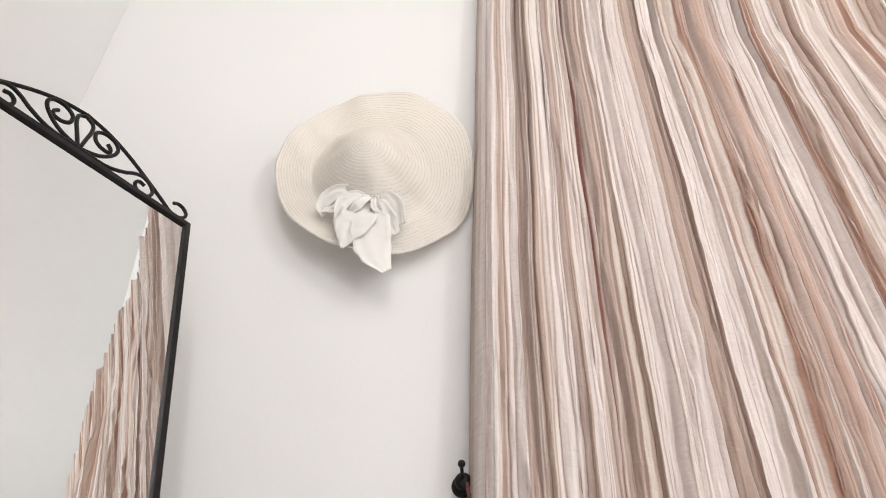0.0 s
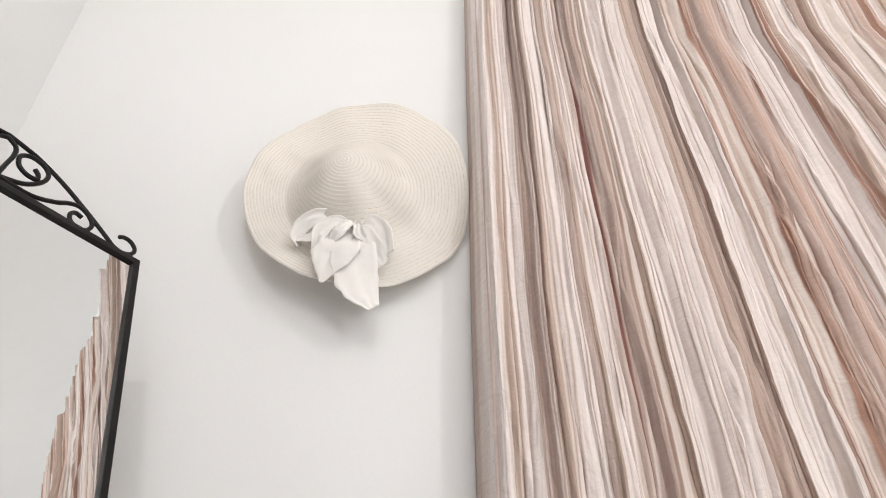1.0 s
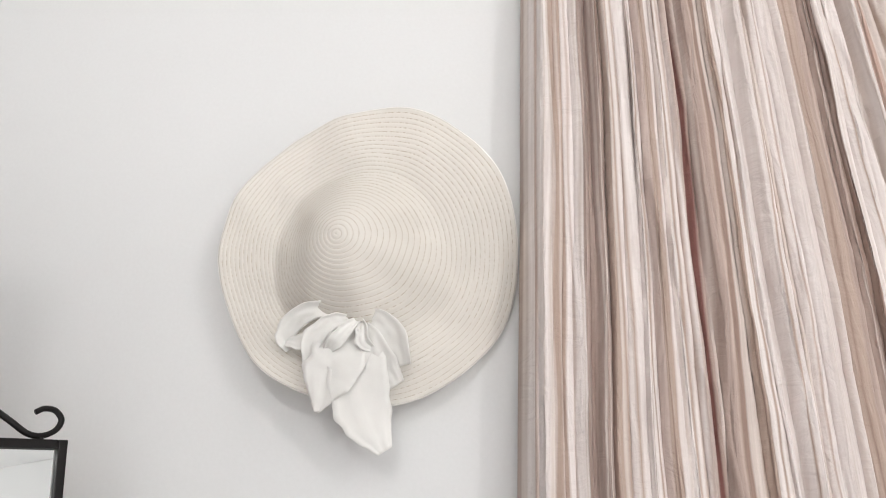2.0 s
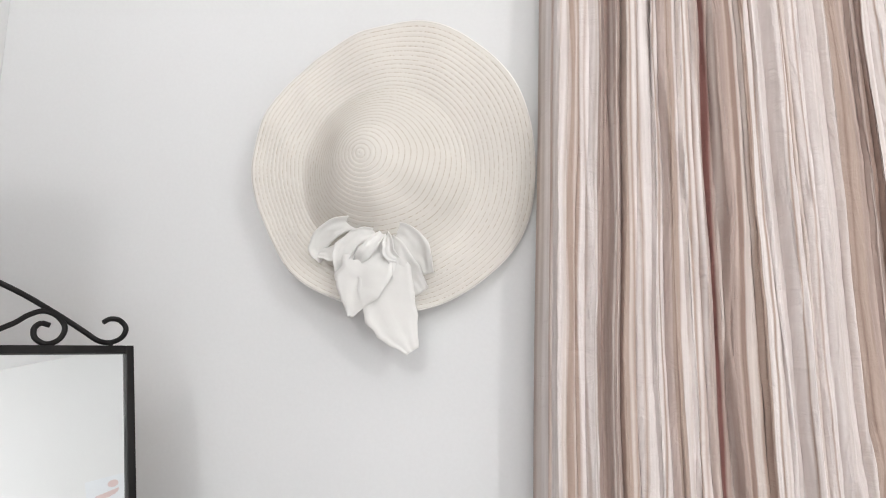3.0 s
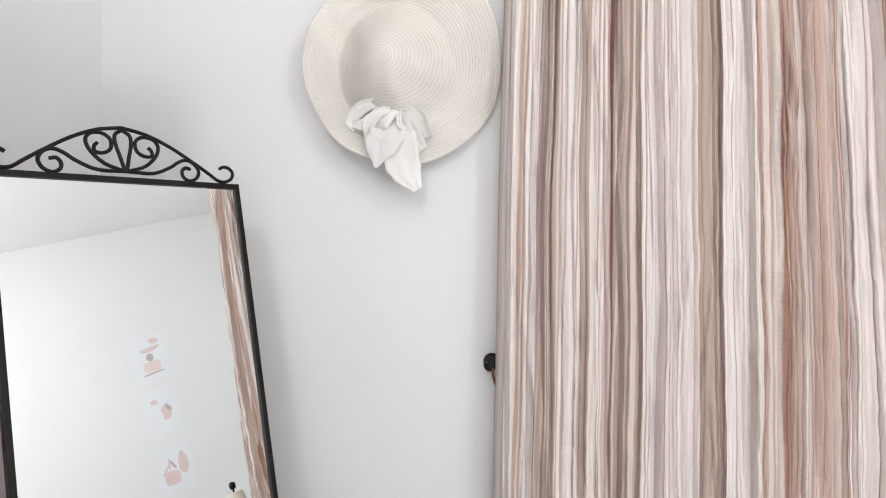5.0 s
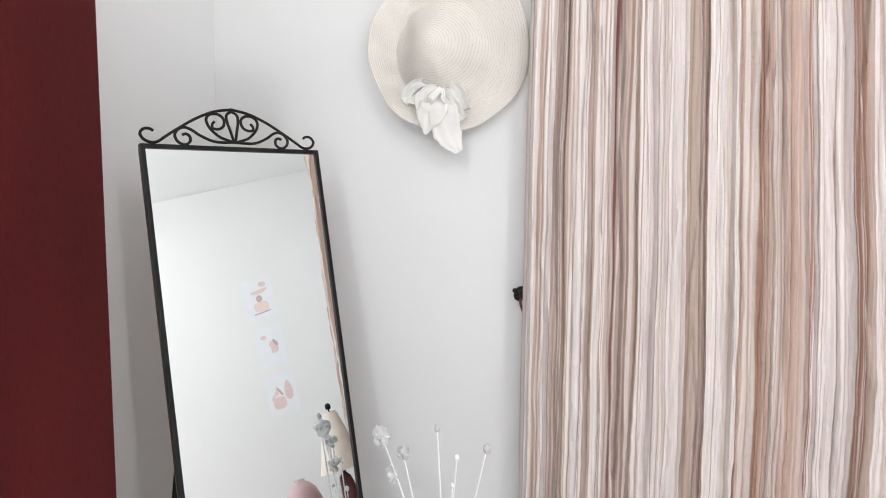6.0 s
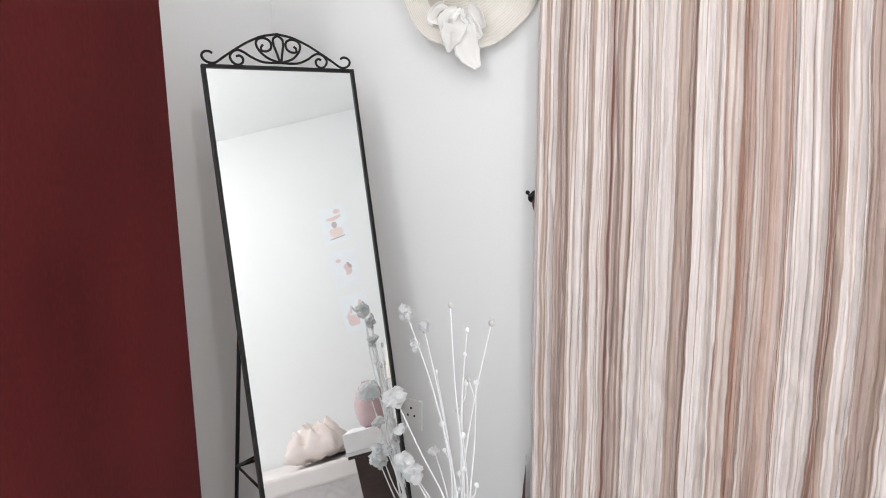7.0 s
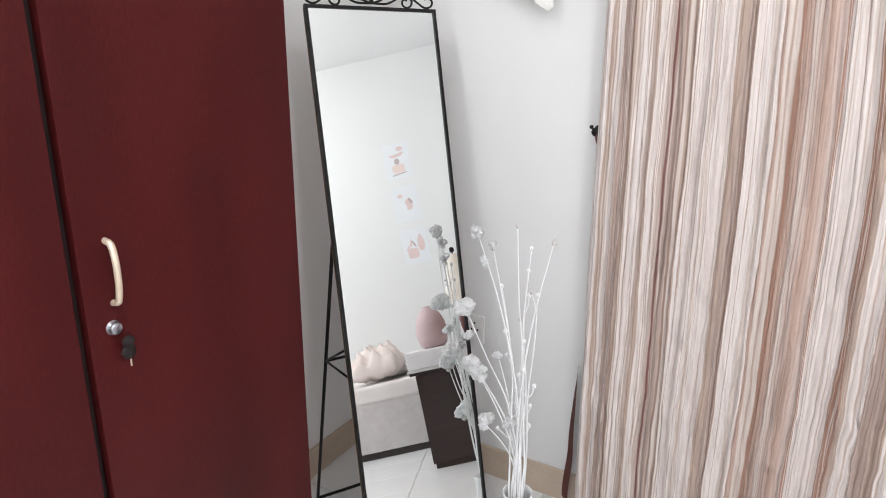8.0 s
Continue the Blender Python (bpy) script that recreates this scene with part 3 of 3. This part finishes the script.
# ---- standing mirror ----
def standing_mirror():
    top = tagged(empty("standing_mirror"), "tall black metal standing mirror with scrolled top", "mirror")
    yaw, leanback = radians(-30.21), radians(13.52)
    n_h = Vector((math.cos(yaw), math.sin(yaw), 0))
    right = Vector((-n_h.y, n_h.x, 0))
    up = -n_h * math.sin(leanback) + Vector((0, 0, 1)) * math.cos(leanback)
    out = right.cross(up)
    if out.dot(n_h) < 0:
        out = -out
    corner = Vector((0.0309, -0.2072, 1.6709))
    origin = corner - right * 0.200
    M = Matrix.Translation(origin) @ Matrix((right, out, up)).transposed().to_4x4()
    # local axes: x along the top bar, y out of the glass, z up along the frame; z = 0 at the frame's top
    L = 1.6709 / math.cos(leanback)
    BW, BD, HW = 0.0092, 0.014, 0.200

    def bar(name, x0, x1, z0, z1, y0=-BD, y1=0.0, parent=top):
        return part(name, box(x0, x1, y0, y1, z0, z1, 0.0015, 2, M), BLACK_METAL, parent)

    bar("frame_stile", -HW, -HW + BW, -L + 0.004, 0)
    bar("frame_stile", HW - BW, HW, -L + 0.004, 0)
    bar("frame_rail", -HW + BW + 0.0002, HW - BW - 0.0002, -BW, 0)
    bar("frame_rail", -HW + BW + 0.0002, HW - BW - 0.0002, -L + 0.075, -L + 0.075 + BW)
    glass = part("mirror_glass", box(-HW + BW + 0.0003, HW - BW - 0.0003, -0.009, -0.005, -L + 0.075 + BW + 0.0003, -BW - 0.0003, 0, 1, M), MIRROR, top, "silvered mirror glass")
    part("backing_board", box(-0.197, 0.197, -0.026, -BD - 0.0005, -L + 0.08, -0.006, 0, 1, M), mottled("backing_board", (0.38, 0.22, 0.11), (0.46, 0.28, 0.15), 20, 0.8), top, "brown hardboard backing")
    r = 0.0031

    def scroll(name, pts, mirrored=True):
        for s in ((1, -1) if mirrored else (1,)):
            line = [M @ Vector((s * x, -0.009, z)) for x, z in [(p.x, p.z * 0.93) for p in smooth_path([(a, 0, h) for a, h in pts], 7)]]
            part(name, tube(line, r, 8), BLACK_METAL, top, "", True)

    scroll("scroll_arch", [(0, 0.0915), (0.040, 0.083), (0.079, 0.065), (0.118, 0.040), (0.146, 0.020), (0.163, 0.0075), (0.177, 0.0055), (0.190, 0.012), (0.195, 0.024), (0.188, 0.034), (0.177, 0.0355), (0.169, 0.031)])
    scroll("scroll_curl", [(0.000, 0.0125), (0.044, 0.0125), (0.074, 0.025), (0.091, 0.037), (0.106, 0.0425), (0.120, 0.0365), (0.1275, 0.023), (0.122, 0.009), (0.109, 0.003), (0.098, 0.0095), (0.0965, 0.0205), (0.103, 0.0275), (0.112, 0.0255)])
    scroll("scroll_heart", [(0.003, 0.013), (0.032, 0.024), (0.052, 0.044), (0.058, 0.063), (0.050, 0.0755), (0.033, 0.078), (0.020, 0.068), (0.021, 0.0515), (0.032, 0.043), (0.045, 0.044), (0.046, 0.053), (0.0405, 0.060)])
    scroll("scroll_drop", [(0.002, 0.015), (0.0075, 0.040), (0.0125, 0.062), (0.0115, 0.078), (0, 0.087)])
    for s in (-1, 1):
        part("scroll_foot", tube([M @ Vector((s * 0.177, -0.009, -0.001)), M @ Vector((s * 0.177, -0.009, 0.006))], 0.0026), BLACK_METAL, top, "", True)
    # folding rear stand
    foot_z = M @ Vector((0, 0, -L))
    back = Vector((foot_z.x, foot_z.y, 0)) - n_h * 0.56
    for s in (-1, 1):
        a = M @ Vector((s * 0.185, -0.024, -0.60))
        f = back + right * s * 0.185 + Vector((0, 0, 0.006))
        part("stand_leg", tube([a, a.lerp(f, 0.5), f], 0.0055), BLACK_METAL, top, "", True)
        p, q = a.lerp(f, 0.43), M @ Vector((s * 0.185, -0.020, -1.04))
        part("stand_brace", tube([p, q], 0.0035), BLACK_METAL, top, "", True)
    for s in (-1, 1):
        e0 = (M @ Vector((s * 0.185, -0.024, -0.60))).lerp(back + right * s * 0.185 + Vector((0, 0, 0.006)), 0.43)
        part("stand_stay", tube([e0, M @ Vector((s * 0.185, -0.020, -0.945))], 0.0035), BLACK_METAL, top, "", True)
    a, b_ = (M @ Vector((s * 0.185, -0.024, -0.60)) for s in (-1, 1))
    c, d = (back + right * s * 0.185 + Vector((0, 0, 0.006)) for s in (-1, 1))
    part("stand_crossbar", tube([a.lerp(c, 0.43), b_.lerp(d, 0.43)], 0.0045), BLACK_METAL, top, "", True)
    part("stand_crossbar", tube([c, d], 0.0055), BLACK_METAL, top, "", True)
    return top


standing_mirror()


# ---- wardrobe ----
def wardrobe():
    top = tagged(empty("wardrobe"), "tall dark red-brown laminate wardrobe with closed doors", "wardrobe")
    X0, X1, Y1, Z1 = XL + 0.014, 0.014, -0.843, 2.15
    DW = 0.540
    Y0 = Y1 - 3 * DW
    part("carcass", box(X0, X1 - 0.010, Y0, Y1, 0.07, Z1, 0.002, 1), WARDROBE_EDGE, top)
    # dark sheet behind the doors paints the shade seen through their gaps
    part("painted_gap_shade", box(X1 - 0.0095, X1 - 0.0075, Y0 + 0.01, Y1 - 0.01, 0.09, Z1 - 0.01), DARK_GAP, top)
    part("plinth", box(X0 + 0.02, X1 - 0.03, Y0 + 0.01, Y1 - 0.01, 0.0, 0.0695), DARK_GAP, top)
    for i in range(3):
        a, b_ = Y1 - DW * (i + 1) + 0.009, Y1 - DW * i - (0.001 if i == 0 else 0.009)
        door = part("door", box(X1 - 0.006, 0.030, a, b_, 0.085, Z1 - 0.008, 0.0018, 2), WARDROBE_RED, top)
        hy = a + 0.053
        pts = smooth_path([(0.029, hy, 1.232), (0.046, hy, 1.226), (0.053, hy, 1.199), (0.054, hy, 1.174), (0.053, hy, 1.149), (0.046, hy, 1.122), (0.029, hy, 1.116)], 6)
        part("handle", tube(pts, 0.0062, 10), BRASS, door, "pale brass bow handle", True)
        lock = lathe([(0.0, 0.012), (0.009, 0.012), (0.0115, 0.009), (0.0125, 0.0), (0.014, -0.001)], 24)
        lock.transform(pose(0.031, hy - 0.007, 1.071, 0, 90))
        part("lock", lock, CHROME, door, "chrome lock", True)
        if i == 0:
            part("key_head", blob((0.052, hy + 0.004, 1.045), 0.0125, 3, (0.5, 1, 0.9), 3, 0.15), KEY_DARK, door, "dark key head in the lock", True)
            part("key_fob", blob((0.046, hy + 0.006, 1.023), 0.0135, 5, (0.4, 1, 1.1), 3, 0.25), KEY_DARK, door, "dark fob hanging from the key", True)
            part("spare_key", box(0.044, 0.0455, hy + 0.007, hy + 0.010, 0.992, 1.012, 0.0005, 1), BRASS, door, "small spare key")


wardrobe()


# ---- dried flowers in a vase ----
def vase():
    top = tagged(empty("flower_vase"), "slim white ceramic vase standing on the floor", "vase")
    prof = [(0.0, 0.001), (0.040, 0.001), (0.044, 0.006), (0.047, 0.06), (0.047, 0.15), (0.046, 0.230), (0.0475, 0.250), (0.0475, 0.255), (0.043, 0.255), (0.041, 0.23), (0.041, 0.02), (0.0, 0.018)]
    part("body", lathe(prof, 48, None, (0.43, -0.365, 0)), VASE_WHITE, top, "", True)


vase()


def flower_stem(index, tip, kind, size, via=None, side=()):
    top = tagged(empty("dried_stem"), "white-painted dried stem with cotton heads in the vase" if kind == "fluff" else "white-painted dried stem with seed pods in the vase", "dried flower", "dried stems in the vase")
    r = random.Random(index + 40)
    a = r.uniform(0, 6.28)
    root = Vector((0.43 + 0.020 * math.cos(a), -0.365 + 0.020 * math.sin(a), 0.03))
    tip = Vector(tip)
    mouth = Vector((0.43, -0.365, 0.248)) + (tip - Vector((0.43, -0.365, 0.248))).normalized() * 0.01
    mouth += Vector((r.uniform(-0.022, 0.022), r.uniform(-0.022, 0.022), 0))
    pts = [root, mouth]
    for f in (0.25, 0.5, 0.75):
        q = mouth.lerp(tip, f) + Vector((r.uniform(-1, 1), r.uniform(-1, 1), 0)) * 0.010
        q.x -= (tip.x - 0.43) * 0.30 * math.sin(math.pi * f)
        q.y -= (tip.y + 0.365) * 0.30 * math.sin(math.pi * f)
        pts.append(q)
    pts.append(tip)
    line = smooth_path(pts, 6)
    part("stalk", tube(line, 0.0040, 7, 0.35), STEM, top, "", True)

    def head(at, kind_, size_, seed):
        if kind_ == "fluff":
            for i in range(7):
                off = Vector((r.uniform(-1, 1), r.uniform(-1, 1), r.uniform(-0.7, 1))) * size_ * 0.80
                part("cotton_tuft", blob(at + off, size_ * r.uniform(0.58, 0.95), seed * 7 + i, (1, 1, 0.9), 3, 0.55), FLUFF, top, "fluffy white tuft", True)
            part("husk", blob(at - Vector((0, 0, size_ * 1.05)), size_ * 0.42, seed, (1, 1, 1.1), 2, 0.4), POD, top, "", True)
        else:
            part("seed_pod", blob(at, size_, seed, (1, 1, 1.35), 2, 0.35), POD if kind_ == "grey" else STEM, top, "", True)

    head(tip, kind, size * (1.22 if kind == "fluff" else 1.0), index)
    for j, (f, dx, dy, dz, k2, s2) in enumerate(side):
        base = line[int(f * (len(line) - 1))]
        end = base + Vector((dx, dy, dz))
        part("twig", tube(smooth_path([base, base.lerp(end, 0.5) + Vector((0.003, 0.002, -0.006)), end], 5), 0.0019, 6, 0.7), STEM, top, "", True)
        head(end, k2, s2, index * 5 + j + 50)


FLOWERS = [
    ((0.262, -0.352, 1.056), "fluff", 0.012, ((0.90, -0.022, 0.010, 0.010, "fluff", 0.012),)),
    ((0.304, -0.338, 1.021), "fluff", 0.009, ()),
    ((0.242, -0.386, 0.838), "fluff", 0.017, ((0.93, -0.026, 0.004, -0.020, "fluff", 0.012), (0.60, 0.040, 0.02, 0.030, "bud", 0.006))),
    ((0.387, -0.355, 1.093), "grey", 0.006, ()),
    ((0.430, -0.350, 1.034), "bud", 0.005, ((0.72, -0.014, 0.01, 0.075, "grey", 0.006), (0.80, 0.012, 0.0, 0.060, "bud", 0.006))),
    ((0.492, -0.345, 1.060), "grey", 0.008, ((0.55, -0.012, 0.01, 0.060, "bud", 0.006), (0.82, -0.016, 0.0, 0.050, "grey", 0.005))),
    ((0.280, -0.395, 0.662), "fluff", 0.015, ((0.55, -0.040, -0.03, 0.05, "bud", 0.005),)),
    ((0.309, -0.410, 0.642), "fluff", 0.015, ()),
    ((0.340, -0.352, 0.690), "fluff", 0.009, ((0.70, 0.022, 0.0, 0.060, "bud", 0.006),)),
    ((0.366, -0.360, 0.775), "bud", 0.007, ((0.6, 0.016, 0.01, 0.030, "bud", 0.006),)),
    ((0.425, -0.361, 0.756), "bud", 0.007, ((0.7, -0.016, 0.01, 0.030, "bud", 0.006),)),
    ((0.318, -0.395, 0.480), "fluff", 0.015, ()),
    ((0.398, -0.385, 0.494), "fluff", 0.010, ()),
    ((0.455, -0.350, 0.900), "bud", 0.006, ((0.6, 0.014, 0.01, 0.040, "bud", 0.006),)),
    ((0.335, -0.330, 0.900), "bud", 0.005, ((0.7, -0.02, 0.0, 0.04, "bud", 0.005),)),
    ((0.445, -0.400, 0.688), "bud", 0.006, ((0.6, 0.015, 0.0, 0.035, "bud", 0.006),)),
    ((0.415, -0.330, 0.960), "bud", 0.005, ((0.5, 0.018, 0.0, 0.035, "bud", 0.006),)),
]
for i, (tip, kind, size, side) in enumerate(FLOWERS):
    flower_stem(i, tip, kind, size, None, side)

# wall socket low on the wall behind the mirror
sock = tagged(empty("wall_socket"), "white plastic wall socket on the painted wall", "socket")
plate = part("plate", box(0.049, 0.124, -0.010, -0.001, 0.535, 0.640, 0.003, 2), SOCKET_WHITE, sock)
# dark blocks on the plate paint the shade inside the holes
for dx, dz in ((0.0, 0.016), (-0.012, -0.010), (0.012, -0.010)):
    part("pin_hole", box(0.0865 + dx - 0.003, 0.0865 + dx + 0.003, -0.0108, -0.0104, 0.595 + dz - 0.004, 0.595 + dz + 0.004), DARK_GAP, sock)


# ---- the far side of the room, seen in the mirror ----
def bed():
    top = tagged(empty("bed"), "low bed with a pale quilted valance and pink-white sheet", "bed")
    x0, x1, y1, y0 = 2.69, 3.47, -0.41, -2.55
    part("plinth", box(x0 + 0.004, x1, y0, y1, 0.0, 0.045), BED_DARK, top, "dark plinth under the bed")
    val = bmesh.new()
    n_y, n_z = 240, 26
    grid = []
    for j in range(n_z):
        z = 0.046 + (0.372 - 0.046) * j / (n_z - 1)
        row = []
        for i in range(n_y):
            y = y0 + (y1 - y0) * i / (n_y - 1)
            zig = abs(((y * 16 + (0.5 if j % 2 else 0)) % 1) - 0.5)
            row.append(val.verts.new((x0 - 0.002 - 0.004 * abs(math.sin((z * 60) + abs(((y * 9) % 2) - 1) * 5)) - 0.002 * zig, y, z)))
        grid.append(row)
    for a, b_ in zip(grid, grid[1:]):
        for i in range(n_y - 1):
            val.faces.new((a[i + 1], a[i], b_[i], b_[i + 1]))
    part("valance", val, BED_FABRIC, top, "quilted herringbone valance", True)
    part("base", box(x0 + 0.006, x1, y0, y1, 0.046, 0.366, 0.01), BED_FABRIC, top)
    mat = box(x0 - 0.012, x1, y0, y1 + 0.008, 0.368, 0.490, 0.035, 4)
    bmesh.ops.subdivide_edges(mat, edges=mat.edges[:], cuts=3, use_grid_fill=True)
    for v in mat.verts:
        v.co.z += 0.010 * noise.noise(v.co * 6)
        v.co.x += 0.006 * noise.noise(v.co * 9 + Vector((3, 0, 0)))
    part("mattress", mat, SHEET, top, "mattress under a rumpled pale sheet", True)


bed()


def pillow(name, centre, size, turn, material, label, seed):
    bm = bmesh.new()
    bmesh.ops.create_grid(bm, x_segments=36, y_segments=28, size=1)
    for v in bm.verts[:]:
        x, y = v.co.x, v.co.y
        h = (max(0.0, 1 - abs(x) ** 3) * max(0.0, 1 - abs(y) ** 3)) ** 0.5
        v.co = Vector((x * size[0] * (1 - 0.06 * (1 - abs(y))), y * size[1] * (1 - 0.06 * (1 - abs(x))), h * size[2] * (1 + 0.55 * noise.noise(Vector((x * 2.8, y * 2.8, seed))) + 0.25 * noise.noise(Vector((x * 7, y * 7, seed))))))
    low = [(f, [v.co.copy() for v in f.verts]) for f in bm.faces]
    made = {}
    for f, cs in low:
        vs = []
        for c in cs:
            key = (round(c.x, 6), round(c.y, 6))
            if key not in made:
                made[key] = bm.verts.new((c.x, c.y, -0.35 * c.z))
            vs.append(made[key])
        bm.faces.new(vs[::-1])
    bmesh.ops.remove_doubles(bm, verts=bm.verts, dist=0.0005)
    bm.transform(Matrix.Translation(centre) @ pose(0, 0, 0, *turn))
    tagged(link_mesh(name, bm, material), label, "pillow")


pillow("pillow", (2.88, -1.04, 0.575), (0.17, 0.185, 0.150), (4, -6, 10), PILLOW, "blush pink pillow heaped on the bed", 1.0)
pillow("pillow", (3.18, -0.92, 0.530), (0.20, 0.30, 0.075), (0, 0, -8), SHEET, "pale rumpled pillow lying on the bed", 4.0)


def bedside_cabinet():
    top = tagged(empty("bedside_cabinet"), "dark brown bedside cabinet with a pale top", "cabinet")
    x0, x1, y0, y1 = 1.955, 2.36, -0.700, -0.200
    part("body", box(x0, x1, y0, y1, 0.03, 0.528, 0.003), STAND_DARK, top)
    part("plinth", box(x0 + 0.012, x1 - 0.012, y0 + 0.012, y1 - 0.012, 0, 0.0295), STAND_DARK, top)
    part("top_moulding", box(x0 - 0.020, x1 + 0.012, y0 - 0.030, y1 + 0.012, 0.529, 0.545, 0.004), STAND_DARK, top)
    part("worktop", box(x0 - 0.026, x1 + 0.016, y0 - 0.038, y1 + 0.016, 0.5455, 0.562, 0.004), STAND_TOP, top, "pale grey top")


bedside_cabinet()
tagged(link_mesh("white_box", box(1.95, 2.34, -0.735, -0.23, 0.563, 0.660, 0.006, 3), BOX_WHITE, None, False), "flat white box lying on the bedside cabinet", "box")
tagged(link_mesh("pink_vase", lathe([(0.0, 0.0), (0.060, 0.0), (0.080, 0.02), (0.094, 0.08), (0.090, 0.14), (0.072, 0.19), (0.045, 0.222), (0.026, 0.232), (0.024, 0.245), (0.020, 0.245), (0.020, 0.22), (0.0, 0.20)], 48, None, (2.10, -0.565, 0.661)), PINK_POT), "round dusty pink vase standing on a white box", "vase")
lamp = tagged(empty("table_lamp"), "small table lamp with a cream conical shade and dark finial", "lamp")
LAMP = (2.17, -0.345)
part("base", lathe([(0.0, 0.0), (0.050, 0.0), (0.052, 0.008), (0.030, 0.03), (0.042, 0.09), (0.046, 0.13), (0.030, 0.19), (0.012, 0.21), (0.010, 0.30), (0.0, 0.30)], 40, None, (*LAMP, 0.661)), mottled("maroon_glaze", (0.13, 0.05, 0.05), (0.20, 0.08, 0.08), 12, 0.4), lamp, "maroon ceramic base", True)
part("shade", lathe([(0.118, 0.0), (0.036, 0.30), (0.034, 0.30), (0.116, 0.0), (0.118, 0.0)], 48, None, (*LAMP, 0.885)), mottled("cream_shade", (0.70, 0.65, 0.58), (0.77, 0.73, 0.66), 8, 0.8, fine=300), lamp, "cream fabric shade", True)
part("rod", tube([Vector((*LAMP, 0.955)), Vector((*LAMP, 1.20))], 0.004), BLACK_METAL, lamp, "", True)
part("finial", lathe([(0.0, 0.0), (0.012, 0.002), (0.015, 0.012), (0.014, 0.026), (0.006, 0.033), (0.0, 0.034)], 24, None, (*LAMP, 1.198)), BLACK_METAL, lamp, "dark finial", True)


def art_print(y, z, shapes, label):
    top = tagged(empty("art_print"), label, "art print", "three art prints on the wall")
    part("sheet", box(XR - 0.002, XR - 0.0004, y - 0.105, y + 0.105, z - 0.148, z + 0.148), PAPER, top)
    for i, (kind, dy, dz, w, h, mat, tilt) in enumerate(shapes):
        bm = bmesh.new()
        steps = 28
        ring = []
        for k in range(steps):
            a = 2 * math.pi * k / steps
            px, pz = math.cos(a), math.sin(a)
            if kind == "bowl":
                pz = min(pz, 0.15)
            elif kind == "pot":
                px, pz = math.copysign(abs(px) ** 0.6, px), math.copysign(abs(pz) ** 0.5, pz)
            elif kind == "leaf":
                px *= 0.55 + 0.45 * (1 - pz) / 2
            c, s = math.cos(tilt), math.sin(tilt)
            ring.append(bm.verts.new((XR - 0.0024 - 0.0003 * i, y + dy + (px * w * c - pz * h * s), z + dz + (px * w * s + pz * h * c))))
        bm.faces.new(ring)
        ext = bmesh.ops.extrude_face_region(bm, geom=bm.faces[:])
        bmesh.ops.translate(bm, vec=(-0.0002, 0, 0), verts=[v for v in ext["geom"] if isinstance(v, bmesh.types.BMVert)])
        bmesh.ops.recalc_face_normals(bm, faces=bm.faces)
        part("shape", bm, mat, top)


art_print(-0.645, 2.190, [("dot", 0.035, 0.105, 0.028, 0.020, INK_PINK, 0), ("bowl", 0.0, 0.062, 0.062, 0.026, INK_PINK, 0.15), ("dot", -0.005, 0.0, 0.022, 0.026, INK_GREY, 0), ("dot", 0.036, -0.005, 0.018, 0.030, PAPER, 0), ("pot", 0.0, -0.062, 0.052, 0.036, INK_PEACH, 0.05), ("pot", 0.0, -0.108, 0.064, 0.005, INK_GREY, 0.12)], "art print of stacked pink and peach bowls on the wall")
art_print(-0.645, 1.825, [("dot", -0.040, 0.070, 0.022, 0.016, INK_PINK, 0), ("leaf", 0.015, -0.010, 0.042, 0.046, INK_PINK, 0.1), ("dot", -0.03, -0.03, 0.03, 0.045, PAPER, 0), ("leaf", 0.035, 0.02, 0.016, 0.03, INK_GREY, 0.5)], "art print of a pink leaf on pale paper")
art_print(-0.645, 1.468, [("leaf", 0.050, 0.020, 0.036, 0.070, INK_PINK, 0.0), ("pot", -0.025, -0.058, 0.045, 0.042, INK_PINK, 0.0), ("leaf", -0.012, 0.025, 0.010, 0.040, INK_GREY, 0.5), ("leaf", -0.030, 0.030, 0.009, 0.036, INK_PINK, -0.1), ("leaf", -0.055, -0.005, 0.009, 0.035, INK_PINK, -0.6)], "art print of a pink vase with leaves")


# ---- floor tiles ----
TS, GAP = 0.40, 0.003
tile_mesh = None
for i in range(10):
    for j in range(8):
        x0, y0 = XL + TS * i, -TS * (j + 1)
        if x0 + TS > XR + TS or y0 < YB - 0.01:
            continue
        if tile_mesh is None:
            bm = box(GAP / 2, TS - GAP / 2, GAP / 2, TS - GAP / 2, -0.0035, 0.0, 0.0012, 1)
            tile_mesh = bpy.data.meshes.new("tile")
            bm.to_mesh(tile_mesh)
            bm.free()
            tile_mesh.materials.append(FLOOR_TILE)
        t_ob = new("tile", tile_mesh)
        t_ob.location = (x0, y0, 0)
        t_ob.parent = floor_ob
